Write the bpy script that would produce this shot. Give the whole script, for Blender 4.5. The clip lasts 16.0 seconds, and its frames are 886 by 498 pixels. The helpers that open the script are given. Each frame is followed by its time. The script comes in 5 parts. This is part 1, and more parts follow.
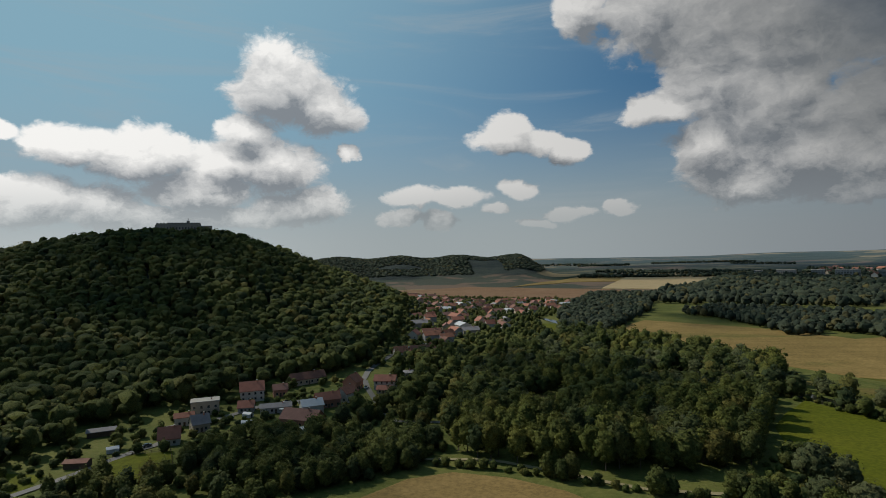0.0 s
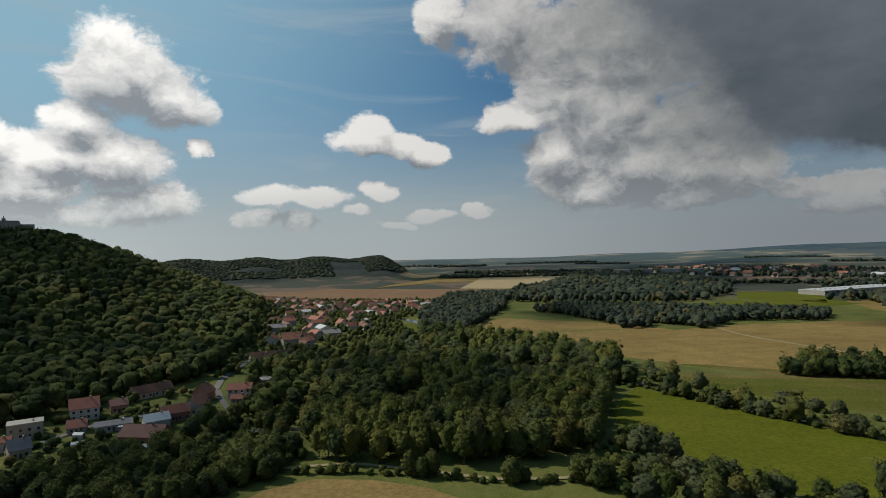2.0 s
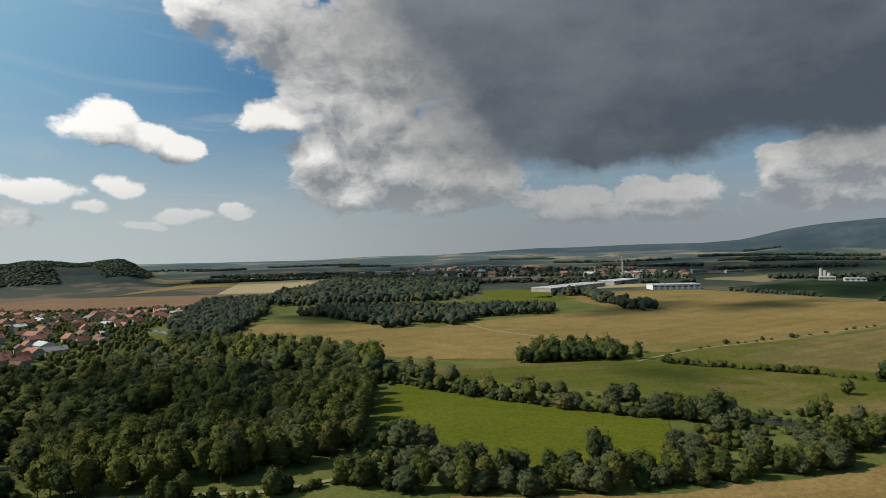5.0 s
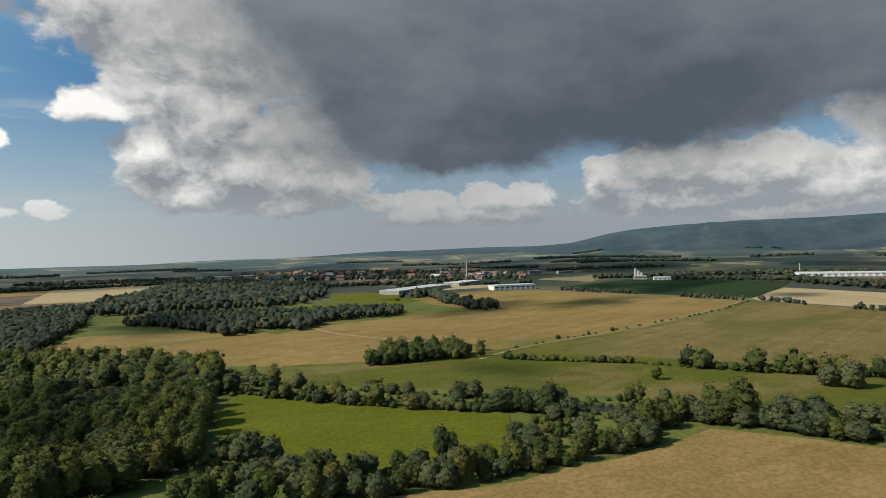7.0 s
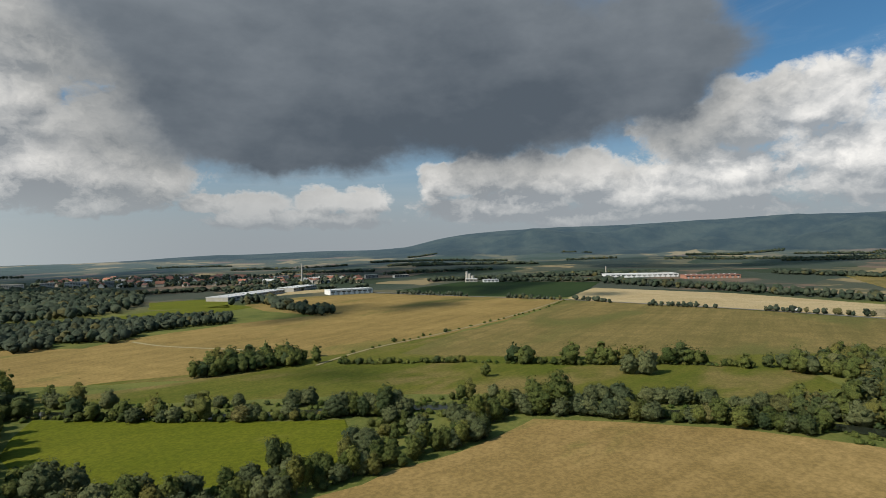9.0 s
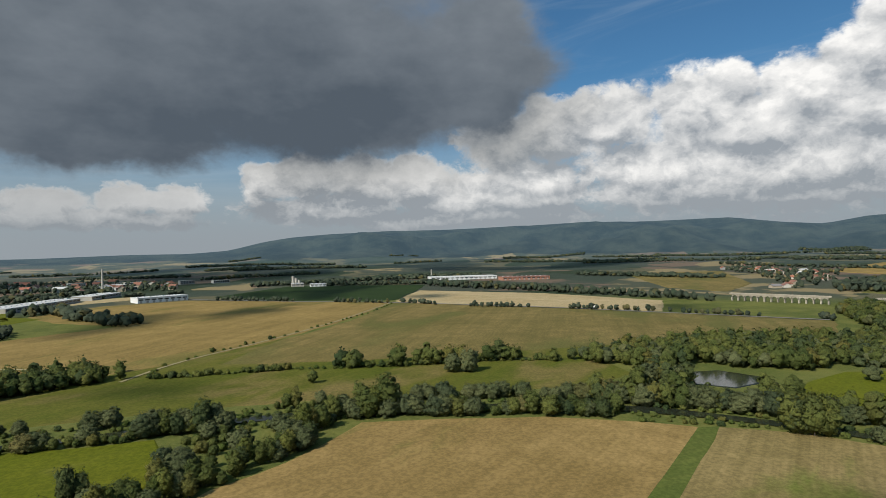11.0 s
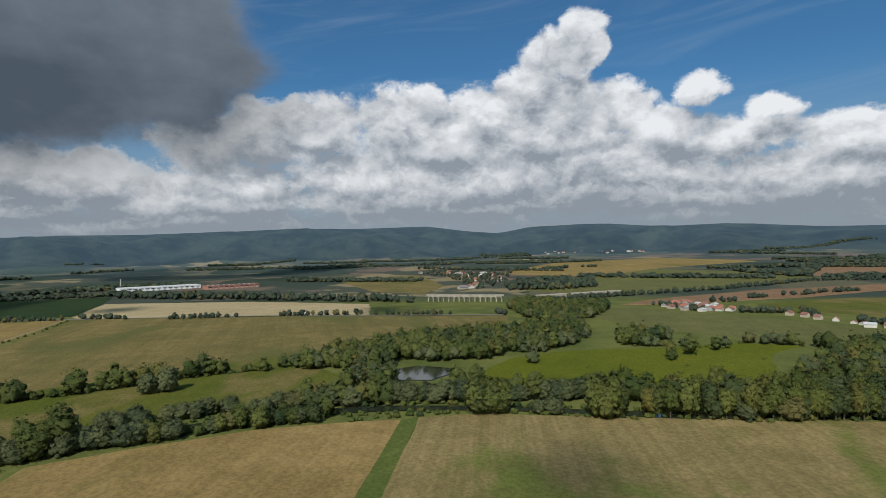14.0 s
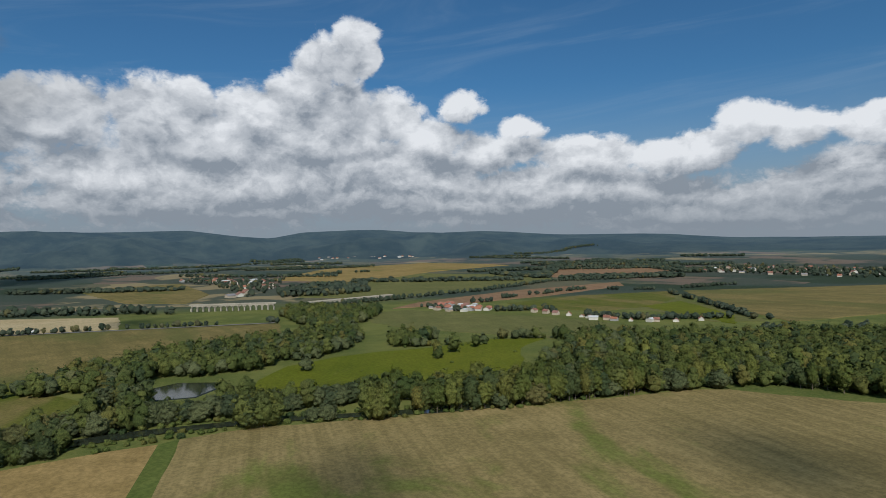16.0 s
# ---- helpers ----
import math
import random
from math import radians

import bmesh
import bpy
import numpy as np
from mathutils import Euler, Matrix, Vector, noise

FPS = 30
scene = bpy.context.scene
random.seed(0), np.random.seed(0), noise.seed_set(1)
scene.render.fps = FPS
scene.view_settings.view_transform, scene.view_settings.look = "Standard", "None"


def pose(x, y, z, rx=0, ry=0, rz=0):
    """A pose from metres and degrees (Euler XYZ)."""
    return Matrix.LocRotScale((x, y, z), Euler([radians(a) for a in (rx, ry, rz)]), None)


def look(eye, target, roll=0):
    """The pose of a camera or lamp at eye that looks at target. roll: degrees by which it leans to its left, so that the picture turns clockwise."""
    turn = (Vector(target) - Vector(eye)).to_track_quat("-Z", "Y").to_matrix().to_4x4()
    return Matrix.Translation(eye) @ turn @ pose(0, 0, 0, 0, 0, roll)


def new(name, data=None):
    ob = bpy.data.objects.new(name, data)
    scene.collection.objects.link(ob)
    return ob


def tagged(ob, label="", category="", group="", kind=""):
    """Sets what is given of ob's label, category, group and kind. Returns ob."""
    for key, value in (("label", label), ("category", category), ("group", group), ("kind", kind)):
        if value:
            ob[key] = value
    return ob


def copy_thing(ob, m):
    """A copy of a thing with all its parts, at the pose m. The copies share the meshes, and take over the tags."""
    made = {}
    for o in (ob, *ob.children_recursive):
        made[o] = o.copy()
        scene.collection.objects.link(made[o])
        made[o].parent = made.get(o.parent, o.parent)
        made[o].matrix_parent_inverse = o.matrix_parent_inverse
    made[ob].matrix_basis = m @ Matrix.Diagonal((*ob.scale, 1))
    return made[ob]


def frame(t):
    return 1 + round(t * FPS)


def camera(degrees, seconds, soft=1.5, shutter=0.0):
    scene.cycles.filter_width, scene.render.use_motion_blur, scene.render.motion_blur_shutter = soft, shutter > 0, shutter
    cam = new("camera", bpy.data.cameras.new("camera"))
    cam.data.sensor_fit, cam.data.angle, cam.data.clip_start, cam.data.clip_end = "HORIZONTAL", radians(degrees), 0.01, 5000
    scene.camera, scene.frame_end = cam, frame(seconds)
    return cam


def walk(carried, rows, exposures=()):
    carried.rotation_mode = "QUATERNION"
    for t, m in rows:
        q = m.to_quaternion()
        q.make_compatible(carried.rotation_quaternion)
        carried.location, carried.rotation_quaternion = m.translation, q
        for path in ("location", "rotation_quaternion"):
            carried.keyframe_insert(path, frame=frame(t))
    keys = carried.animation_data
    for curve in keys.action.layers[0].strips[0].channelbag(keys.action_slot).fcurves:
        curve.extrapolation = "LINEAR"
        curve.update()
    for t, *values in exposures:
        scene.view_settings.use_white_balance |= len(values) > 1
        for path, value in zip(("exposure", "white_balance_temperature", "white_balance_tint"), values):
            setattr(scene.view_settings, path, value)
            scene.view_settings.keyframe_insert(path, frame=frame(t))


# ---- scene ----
from collections import namedtuple

# ---- camera: a drone hovering 85 m up, turning to its right ----
cam = camera(73.34, 16.0, soft=0.6)
TURN = [(0, 90.35, 1.25, 0), (0.5, 90.33, 1.28, -3.05), (1, 90.31, 1.3, -6.46), (1.5, 90.25, 1.34, -9.63), (2, 90.2, 1.31, -13.27),
        (2.5, 90.16, 1.21, -16.38), (3, 90.09, 1.25, -19.95), (3.5, 90.05, 1.31, -23.92), (4, 90.06, 1.25, -27.94), (4.5, 90.04, 1.18, -31.91),
        (5, 90.01, 1.2, -35.71), (7.5, 90.02, 1.26, -53.78), (8, 90.05, 1.25, -57.45), (8.5, 90.05, 1.25, -61.61), (9, 90.05, 1.17, -65.86),
        (11.5, 90.1, 1.16, -86.37), (12, 90.12, 1.21, -90.45), (12.5, 90.12, 1.24, -94.61), (13, 90.14, 1.23, -99.33), (13.5, 90.15, 1.26, -104.36),
        (14, 90.15, 1.27, -109.63), (14.5, 90.17, 1.31, -114.99), (15, 90.19, 1.35, -120.59), (15.5, 90.19, 1.39, -126.01), (16, 90.2, 1.39, -131.16)]
EYE = 85.0
walk(cam, [(t, pose(0, 0, EYE, rx, ry, rz)) for t, rx, ry, rz in TURN],
     exposures=[(0, -0.50, 6350, 10), (1.5, -0.38, 6400, 10), (3.5, -0.12, 6450, 10), (5, 0.02, 6450, 10), (9, 0.24, 6500, 10), (12.5, 0.1, 6200, 10), (16, -0.12, 5900, 10)])

# ---- sun and sky ----
SUN_AZ, SUN_EL = -55.0, 42.0          # degrees clockwise from +y, and above the horizon
sun = new("sun", bpy.data.lights.new("sun", "SUN"))
sun.data.energy, sun.data.angle, sun.data.color = 5.0, radians(0.6), (1.0, 0.91, 0.77)
sd = Vector((math.sin(radians(SUN_AZ)) * math.cos(radians(SUN_EL)), math.cos(radians(SUN_AZ)) * math.cos(radians(SUN_EL)), math.sin(radians(SUN_EL))))
sun.matrix_world = look(sd * 4000, (0, 0, 0))


class Nodes:
    """A small hand for writing node trees."""

    def __init__(self, tree):
        self.t = tree
        tree.nodes.clear()

    def add(self, kind, ins=(), **props):
        n = self.t.nodes.new(kind)
        for k, v in props.items():
            setattr(n, k, v)
        for k, v in (ins.items() if isinstance(ins, dict) else enumerate(ins)):
            self.put(n.inputs[k], v)
        return n

    def put(self, socket, v):
        if isinstance(v, bpy.types.NodeSocket):
            self.t.links.new(v, socket)
        elif v is not None:
            if socket.type == "RGBA" and len(v) == 3:
                v = (*v, 1)
            socket.default_value = v

    def math(self, op, *v, clamp=False):
        return self.add("ShaderNodeMath", v, operation=op, use_clamp=clamp).outputs[0]

    def vec(self, op, *v):
        n = self.add("ShaderNodeVectorMath", v, operation=op)
        return n.outputs["Value"] if op in ("LENGTH", "DOT_PRODUCT", "DISTANCE") else n.outputs[0]

    def mix(self, fac, a, b):
        return self.add("ShaderNodeMix", {0: fac, 6: a, 7: b}, data_type="RGBA").outputs[2]

    def step(self, v, lo, hi, a=0.0, b=1.0):
        return self.add("ShaderNodeMapRange", (v, lo, hi, a, b), interpolation_type="SMOOTHSTEP").outputs[0]

    def noise(self, vec, scale, detail=4.0, rough=0.55, warp=0.0):
        return self.add("ShaderNodeTexNoise", {"Vector": vec, "Scale": scale, "Detail": detail, "Roughness": rough, "Distortion": warp}).outputs[0]


def build_sky():
    """Blue sky with cumulus, one great dark cloud and a layered cumulus bank over the far ridge."""
    w = bpy.data.worlds.new("sky")
    scene.world, w.use_nodes = w, True
    n = Nodes(w.node_tree)
    d = n.add("ShaderNodeTexCoord").outputs["Generated"]
    s = n.add("ShaderNodeSeparateXYZ", (d,)).outputs
    az = n.math("MULTIPLY", n.math("ARCTAN2", s[0], s[1]), 57.2958)
    el = n.math("MULTIPLY", n.math("ARCSINE", s[2]), 57.2958)
    uv = n.add("ShaderNodeCombineXYZ", (az, el, 0.0)).outputs[0]
    flat = n.vec("MULTIPLY", d, (57.3, 57.3, 80.0))          # about degrees, a little flattened
    warp = n.vec("SUBTRACT", n.add("ShaderNodeTexNoise", {"Vector": flat, "Scale": 0.16, "Detail": 5.0, "Roughness": 0.62}).outputs[1], (0.5, 0.5, 0.5))
    # towards the horizon the clouds are farther away, and smaller
    near_by = n.step(el, 1.0, 13.0, 0.35, 1.0)

    def blobs(at, items, soft=0.18):
        out = None
        for a, e, ra, re in items:
            k = n.vec("LENGTH", n.add("ShaderNodeVectorMath", (at, (1 / ra, 1 / re, 0), (-a / ra, -e / re, 0)), operation="MULTIPLY_ADD").outputs[0])
            out = k if out is None else n.add("ShaderNodeMath", (out, k, soft), operation="SMOOTH_MIN").outputs[0]
        return out

    def puffs(turn):
        """Cauliflower billows at two sizes, with a little tearing."""
        p = n.vec("ADD", n.vec("ADD", flat, n.vec("MULTIPLY", warp, (5.0, 5.0, 6.0))), turn)
        big = n.add("ShaderNodeTexVoronoi", {"Vector": p, "Scale": 0.24, "Detail": 3.0, "Roughness": 0.5, "Lacunarity": 2.3, "Smoothness": 0.35}, feature="SMOOTH_F1", normalize=True).outputs["Distance"]
        small = n.add("ShaderNodeTexVoronoi", {"Vector": p, "Scale": 0.85, "Detail": 3.0, "Roughness": 0.6, "Lacunarity": 2.2}, feature="F1", normalize=True).outputs["Distance"]
        puff = n.add("ShaderNodeMix", {0: near_by, 2: small, 3: big}, data_type="FLOAT").outputs[0]
        return n.math("ADD", n.math("MULTIPLY", n.math("SUBTRACT", 0.40, puff), 1.9), n.math("MULTIPLY", n.math("SUBTRACT", n.noise(p, 0.5, 6.0, 0.58), 0.5), 0.8))

    def body_at(shift):
        at = n.vec("ADD", n.vec("ADD", uv, n.vec("MULTIPLY", warp, (4.2, 2.6, 0.0))), shift)
        return n.math("SUBTRACT", 1.0, blobs(at, CUMULUS_A + CUMULUS_B + CUMULUS_C + CUMULUS_D))

    body, above = body_at((0.0, 0.0, 0.0)), body_at((-0.5, 2.3, 0.0))
    puff, puff_lee = puffs((0.0, 0.0, 0.0)), puffs((0.3, -0.2, 1.9))
    deep = n.math("ADD", n.math("MULTIPLY", body, 1.25), n.math("MULTIPLY", puff, 0.85))
    mask = n.step(deep, -0.02, 0.42)
    # tops catch the sun, undersides stay grey; billows stand out from one another
    crown = n.math("SUBTRACT", body, above)
    relief = n.math("SUBTRACT", puff, puff_lee)
    drift = n.noise(n.vec("MULTIPLY", d, (1.0, 1.0, 2.4)), 5.0, 4.0, 0.55)
    rows = n.math("ADD", n.math("MULTIPLY", n.math("LOGARITHM", n.math("ADD", n.math("MAXIMUM", el, 0.0), 2.0), 2.718), 2.9), n.math("MULTIPLY", n.noise(n.vec("MULTIPLY", d, (1.0, 1.0, 1.5)), 6.5, 5.0, 0.6), 3.6))
    rows = n.math("MULTIPLY", n.math("SINE", n.math("MULTIPLY", rows, 6.2832)), n.step(az, 40.0, 70.0, 0.0, 0.17))
    lit = n.math("ADD", n.math("MULTIPLY", relief, 0.78), n.math("ADD", n.math("MULTIPLY", crown, n.step(az, 30.0, 60.0, 0.85, 0.58)), n.math("ADD", n.step(az, 20.0, 60.0, 0.40, 0.41), n.math("MULTIPLY", n.math("SUBTRACT", drift, 0.5), 1.0))))
    lit = n.math("ADD", lit, rows)
    lit = n.math("SUBTRACT", lit, n.math("MULTIPLY", n.step(body, 0.45, 1.0), 0.16))
    lit = n.math("ADD", lit, n.math("MULTIPLY", n.step(deep, 0.75, 0.1), 0.10), clamp=True)          # thin rims glow
    lit = n.math("SUBTRACT", lit, n.step(el, 9.0, 1.5, 0.0, 0.24), clamp=True)
    c_cloud = n.mix(lit, n.mix(n.step(az, 60.0, 90.0), (0.225, 0.245, 0.265), (0.285, 0.308, 0.330)), (0.89, 0.865, 0.82))
    # the great dark cloud overhead: soft-edged, darkest along its base
    gloom = n.math("SUBTRACT", 1.0, blobs(n.vec("ADD", uv, n.vec("MULTIPLY", warp, (8.0, 4.5, 0.0))), DARK, 0.3))
    gloom = n.math("ADD", gloom, n.math("MULTIPLY", puff, 0.16))
    m_dark = n.step(gloom, -0.10, 0.42)
    tone = n.math("ADD", n.math("MULTIPLY", n.step(el, 7.0, 24.0), 0.5), n.math("MULTIPLY", n.math("SUBTRACT", n.noise(n.vec("MULTIPLY", d, (1.0, 1.0, 2.0)), 5.0, 5.0, 0.58), 0.42), 1.35), clamp=True)
    tone = n.math("ADD", tone, n.math("MULTIPLY", n.step(gloom, 0.5, 0.0), 0.35), clamp=True)
    tone = n.math("SUBTRACT", tone, n.step(az, 42.0, 62.0, 0.0, 0.12), clamp=True)
    m_grey = n.math("MULTIPLY", n.step(gloom, -0.85, 0.10), 0.78)
    c_dark = n.mix(tone, (0.077, 0.096, 0.118), (0.205, 0.230, 0.254))
    sky = n.add("ShaderNodeTexSky", sky_type="NISHITA", sun_disc=False, sun_elevation=radians(SUN_EL), sun_rotation=radians(SUN_AZ), altitude=300, air_density=1.0, dust_density=1.5, ozone_density=2.0).outputs[0]
    c = n.vec("MULTIPLY", sky, (0.036, 0.063, 0.075))
    veil = n.step(n.vec("DOT_PRODUCT", d, tuple(sd)), 0.30, 0.88, 0.0, 0.95)
    c = n.mix(veil, c, (0.33, 0.56, 0.68))
    wisps = n.noise(n.vec("MULTIPLY", n.add("ShaderNodeVectorRotate", {"Vector": d, "Angle": 0.12}, rotation_type="X_AXIS").outputs[0], (1.0, 1.0, 8.0)), 2.4, 6.0, 0.6, 1.0)
    c = n.mix(n.math("MULTIPLY", n.step(wisps, 0.46, 0.8, 0.0, 0.5), n.step(az, 100.0, 40.0, 0.3, 1.0)), c, (0.46, 0.53, 0.57))
    c = n.mix(n.step(el, 16.0, 0.0, 0.0, 0.85), c, n.mix(n.step(az, 0.0, 45.0), (0.44, 0.50, 0.53), (0.30, 0.34, 0.37)))
    near = n.math("ADD", 1.0, n.math("MULTIPLY", veil, 0.55))          # clouds near the sun shine more
    bright = n.vec("SCALE", c_cloud, None)
    n.put(bright.node.inputs["Scale"], near)
    c = n.mix(n.math("MULTIPLY", mask, 0.97), c, bright)
    c = n.mix(n.math("MULTIPLY", m_grey, mask), c, n.mix(n.math("ADD", 0.45, n.math("MULTIPLY", relief, 0.7), clamp=True), (0.155, 0.17, 0.18), (0.33, 0.335, 0.325)))
    c = n.mix(m_dark, c, c_dark)
    c = n.mix(n.step(el, 7.5, 0.0, 0.0, 0.88), c, n.mix(n.step(az, 0.0, 50.0), n.mix(n.step(az, -30.0, 0.0), (0.66, 0.71, 0.70), (0.47, 0.52, 0.52)), (0.265, 0.292, 0.312)))
    bg = n.add("ShaderNodeBackground", (c, 1.0))
    n.add("ShaderNodeOutputWorld", (bg.outputs[0],))


# clouds: azimuth, elevation, half width, half height in degrees
CUMULUS_A = [(-15.0, 15.6, 4.2, 4.2), (-11.5, 13.4, 3.6, 2.6), (-18.2, 11.3, 2.2, 1.6), (-16.0, 8.4, 4.8, 2.6), (-20.0, 8.3, 3.2, 2.0), (-26.7, 9.0, 4.8, 2.3), (-31.5, 9.6, 4.4, 1.6), (-22.3, 6.0, 5.0, 2.0), (-13.4, 4.6, 4.8, 1.8), (-35.0, 4.8, 4.6, 2.2),
             (-29.6, 4.8, 3.4, 1.8), (-27.0, 3.6, 5.0, 1.2), (-19.0, 3.4, 7.0, 1.0), (-37.0, 10.4, 2.0, 0.8), (6.3, 11.0, 2.9, 1.9), (9.4, 10.2, 2.8, 1.4), (12.2, 9.2, 2.1, 1.3), (-2.6, 5.4, 3.0, 1.2), (1.6, 5.2, 2.8, 1.0), (-4.5, 3.5, 2.1, 0.8),
             (-0.7, 3.1, 2.0, 0.8), (7.5, 5.9, 1.9, 0.9), (5.3, 4.0, 1.4, 0.6), (-8.9, 9.4, 1.1, 0.8), (12.0, 3.6, 2.0, 0.8), (16.0, 4.0, 1.6, 0.7), (9.0, 2.6, 2.0, 0.5)]
CUMULUS_B = [(14.0, 21.5, 2.6, 2.4), (19.5, 20.5, 4.6, 4.2), (20.4, 12.4, 3.4, 1.6), (25.5, 14.5, 5.0, 4.6), (24.2, 8.6, 3.2, 3.4), (27.0, 5.6, 4.6, 2.0), (31.5, 8.0, 5.0, 4.0), (29.0, 11.5, 6.0, 4.0), (24.0, 18.0, 5.0, 4.0), (39.0, 11.0, 6.0, 5.0), (32.7, 18.9, 9.0, 6.0), (38.0, 7.0, 6.0, 3.0), (36.0, 4.6, 5.0, 1.2), (44.5, 4.5, 2.4, 0.9), (48.7, 4.5, 2.6, 1.3), (54.0, 4.7, 2.9, 1.5),
             (58.6, 4.7, 2.6, 1.6), (52.0, 3.0, 9.0, 0.9), (65.6, 6.2, 2.4, 1.9), (69.6, 6.7, 3.0, 2.5), (74.5, 7.0, 3.6, 2.5), (79.4, 6.6, 3.4, 2.6), (72.0, 4.0, 8.0, 1.5), (88.0, 9.8, 4.2, 3.0), (84.0, 5.0, 6.0, 2.4)]
CUMULUS_C = [(91.0, 5.6, 6.0, 3.0), (82.6, 3.0, 15.6, 1.1), (93.5, 11.0, 4.4, 3.0), (98.5, 11.6, 4.4, 3.2), (105.5, 12.4, 4.8, 3.0), (108.0, 13.6, 2.4, 2.0), (113.5, 12.6, 4.2, 2.6), (117.8, 14.4, 2.8, 2.6), (119.8, 17.6, 2.3, 2.6), (122.8, 19.4, 2.4, 2.0), (124.2, 17.8, 1.6, 1.8), (122.0, 17.4, 2.4, 1.8), (121.8, 13.6, 3.4, 2.8),
             (126.4, 12.6, 3.4, 2.4), (130.6, 10.6, 3.4, 2.2), (133.2, 13.6, 2.2, 1.6), (111.4, 6.4, 19.0, 4.2), (109.0, 10.0, 9.0, 3.4), (118.0, 10.4, 8.0, 3.6), (127.0, 6.4, 10.6, 4.0)]
CUMULUS_D = [(139.0, 11.4, 2.2, 1.2), (136.4, 9.2, 4.2, 1.9), (145.0, 8.6, 4.6, 2.1), (153.0, 8.2, 4.6, 2.0), (158.4, 10.2, 3.0, 1.6), (162.6, 9.4, 3.0, 1.8), (168.0, 9.0, 2.8, 1.8),
             (166.0, 5.0, 6.4, 2.5), (157.3, 3.2, 19.5, 2.2), (140.0, 5.0, 18, 2.8), (185, 8, 12, 5), (215, 10, 16, 6), (-150, 9, 14, 5), (-110, 8, 16, 5), (-70, 10, 14, 5)]
DARK = [(38, 23, 9, 6), (48, 15.5, 13, 8.5), (42, 20, 9, 7), (46, 12, 8, 4.5), (72, 13, 16, 5), (85, 14.5, 7.5, 5), (86.5, 19, 6, 6), (52.6, 10.2, 14, 3.4), (52.8, 20, 22, 6), (64.2, 14, 12.5, 3.6), (46, 12.8, 9, 5), (58, 17, 20, 8), (72.5, 17.8, 17.5, 7), (86, 17, 8.5, 5), (64, 27, 33, 8)]
build_sky()

# ---- materials ----
def material(name):
    m = bpy.data.materials.new(name)
    m.use_nodes = True
    return m, Nodes(m.node_tree)


def finish(n, color, rough=0.85, spec=0.2, bump=None, strength=0.4, dist=0.1, metal=0.0):
    b = n.add("ShaderNodeBsdfPrincipled", {"Base Color": color, "Roughness": rough, "Metallic": metal, "Specular IOR Level": spec})
    if bump is not None:
        n.put(b.inputs["Normal"], n.add("ShaderNodeBump", {"Strength": strength, "Distance": dist, "Height": bump}).outputs[0])
    n.add("ShaderNodeOutputMaterial", (b.outputs[0],))


def leaf_mat(name, a, b):
    """Foliage: from one green to another, tree by tree, with clumps, autumn tints, fine leafage and painted leaf shade.
    """
    m, n = material(name)
    isl = n.add("ShaderNodeNewGeometry").outputs["Random Per Island"]
    tree = n.math("FRACT", n.math("ADD", n.add("ShaderNodeObjectInfo").outputs["Random"], n.add("ShaderNodeAttribute", attribute_name="kin").outputs["Fac"]))
    pos = n.add("ShaderNodeNewGeometry").outputs["Position"]
    big = n.noise(pos, 0.03, 3.0)
    mixv = n.math("ADD", n.math("MULTIPLY", isl, 0.22), n.math("ADD", n.math("MULTIPLY", tree, 0.55), n.math("MULTIPLY", n.math("SUBTRACT", big, 0.45), 1.6)), clamp=True)
    c = n.mix(mixv, a, b)
    kind = n.math("FRACT", n.math("MULTIPLY", tree, 7.31))
    c = n.mix(n.step(kind, 0.86, 0.98, 0.0, 0.5), c, (0.17, 0.135, 0.04))
    c = n.mix(n.step(kind, 0.24, 0.06, 0.0, 0.55), c, (0.032, 0.054, 0.034))
    fine = n.noise(pos, 1.3, 4.0, 0.75)
    # lit leaf tufts and shaded gaps between them, mottled into the colour
    c = n.mix(n.step(fine, 0.36, 0.62), n.vec("MULTIPLY", c, (0.58, 0.61, 0.62)), n.vec("MULTIPLY", c, (1.2, 1.18, 1.1)))
    b = n.add("ShaderNodeBsdfPrincipled", {"Base Color": c, "Roughness": 0.85, "Specular IOR Level": 0.1, "Normal": n.add("ShaderNodeBump", {"Strength": 0.9, "Distance": 0.6, "Height": fine}).outputs[0]})
    t = n.add("ShaderNodeBsdfTranslucent", {"Color": c})
    mix = n.add("ShaderNodeMixShader", (0.32, b.outputs[0], t.outputs[0]))
    n.add("ShaderNodeOutputMaterial", (mix.outputs[0],))
    return m


def plain_mat(name, color, rough=0.8, scale=1.5, vary=0.25, spec=0.3, metal=0.0, bump=0.15, tint=None):
    """Painted, plastered or stone surface with stains and grain."""
    m, n = material(name)
    pos = n.add("ShaderNodeNewGeometry").outputs["Position"]
    rnd = n.add("ShaderNodeObjectInfo").outputs["Random"]
    stain = n.noise(pos, scale * 0.3, 4.0, 0.6)
    grain = n.noise(pos, scale * 6, 3.0, 0.6)
    f = n.math("ADD", n.math("MULTIPLY", n.math("SUBTRACT", stain, 0.5), vary * 2.2), n.math("ADD", n.math("MULTIPLY", n.math("SUBTRACT", grain, 0.5), vary), n.math("ADD", n.math("MULTIPLY", n.math("SUBTRACT", rnd, 0.5), vary), 1.0)))
    c = n.vec("SCALE", n.mix(rnd, color, tint or color), None)
    n.put(c.node.inputs["Scale"], f)
    finish(n, c, rough, spec, grain, bump, 0.05, metal)
    return m


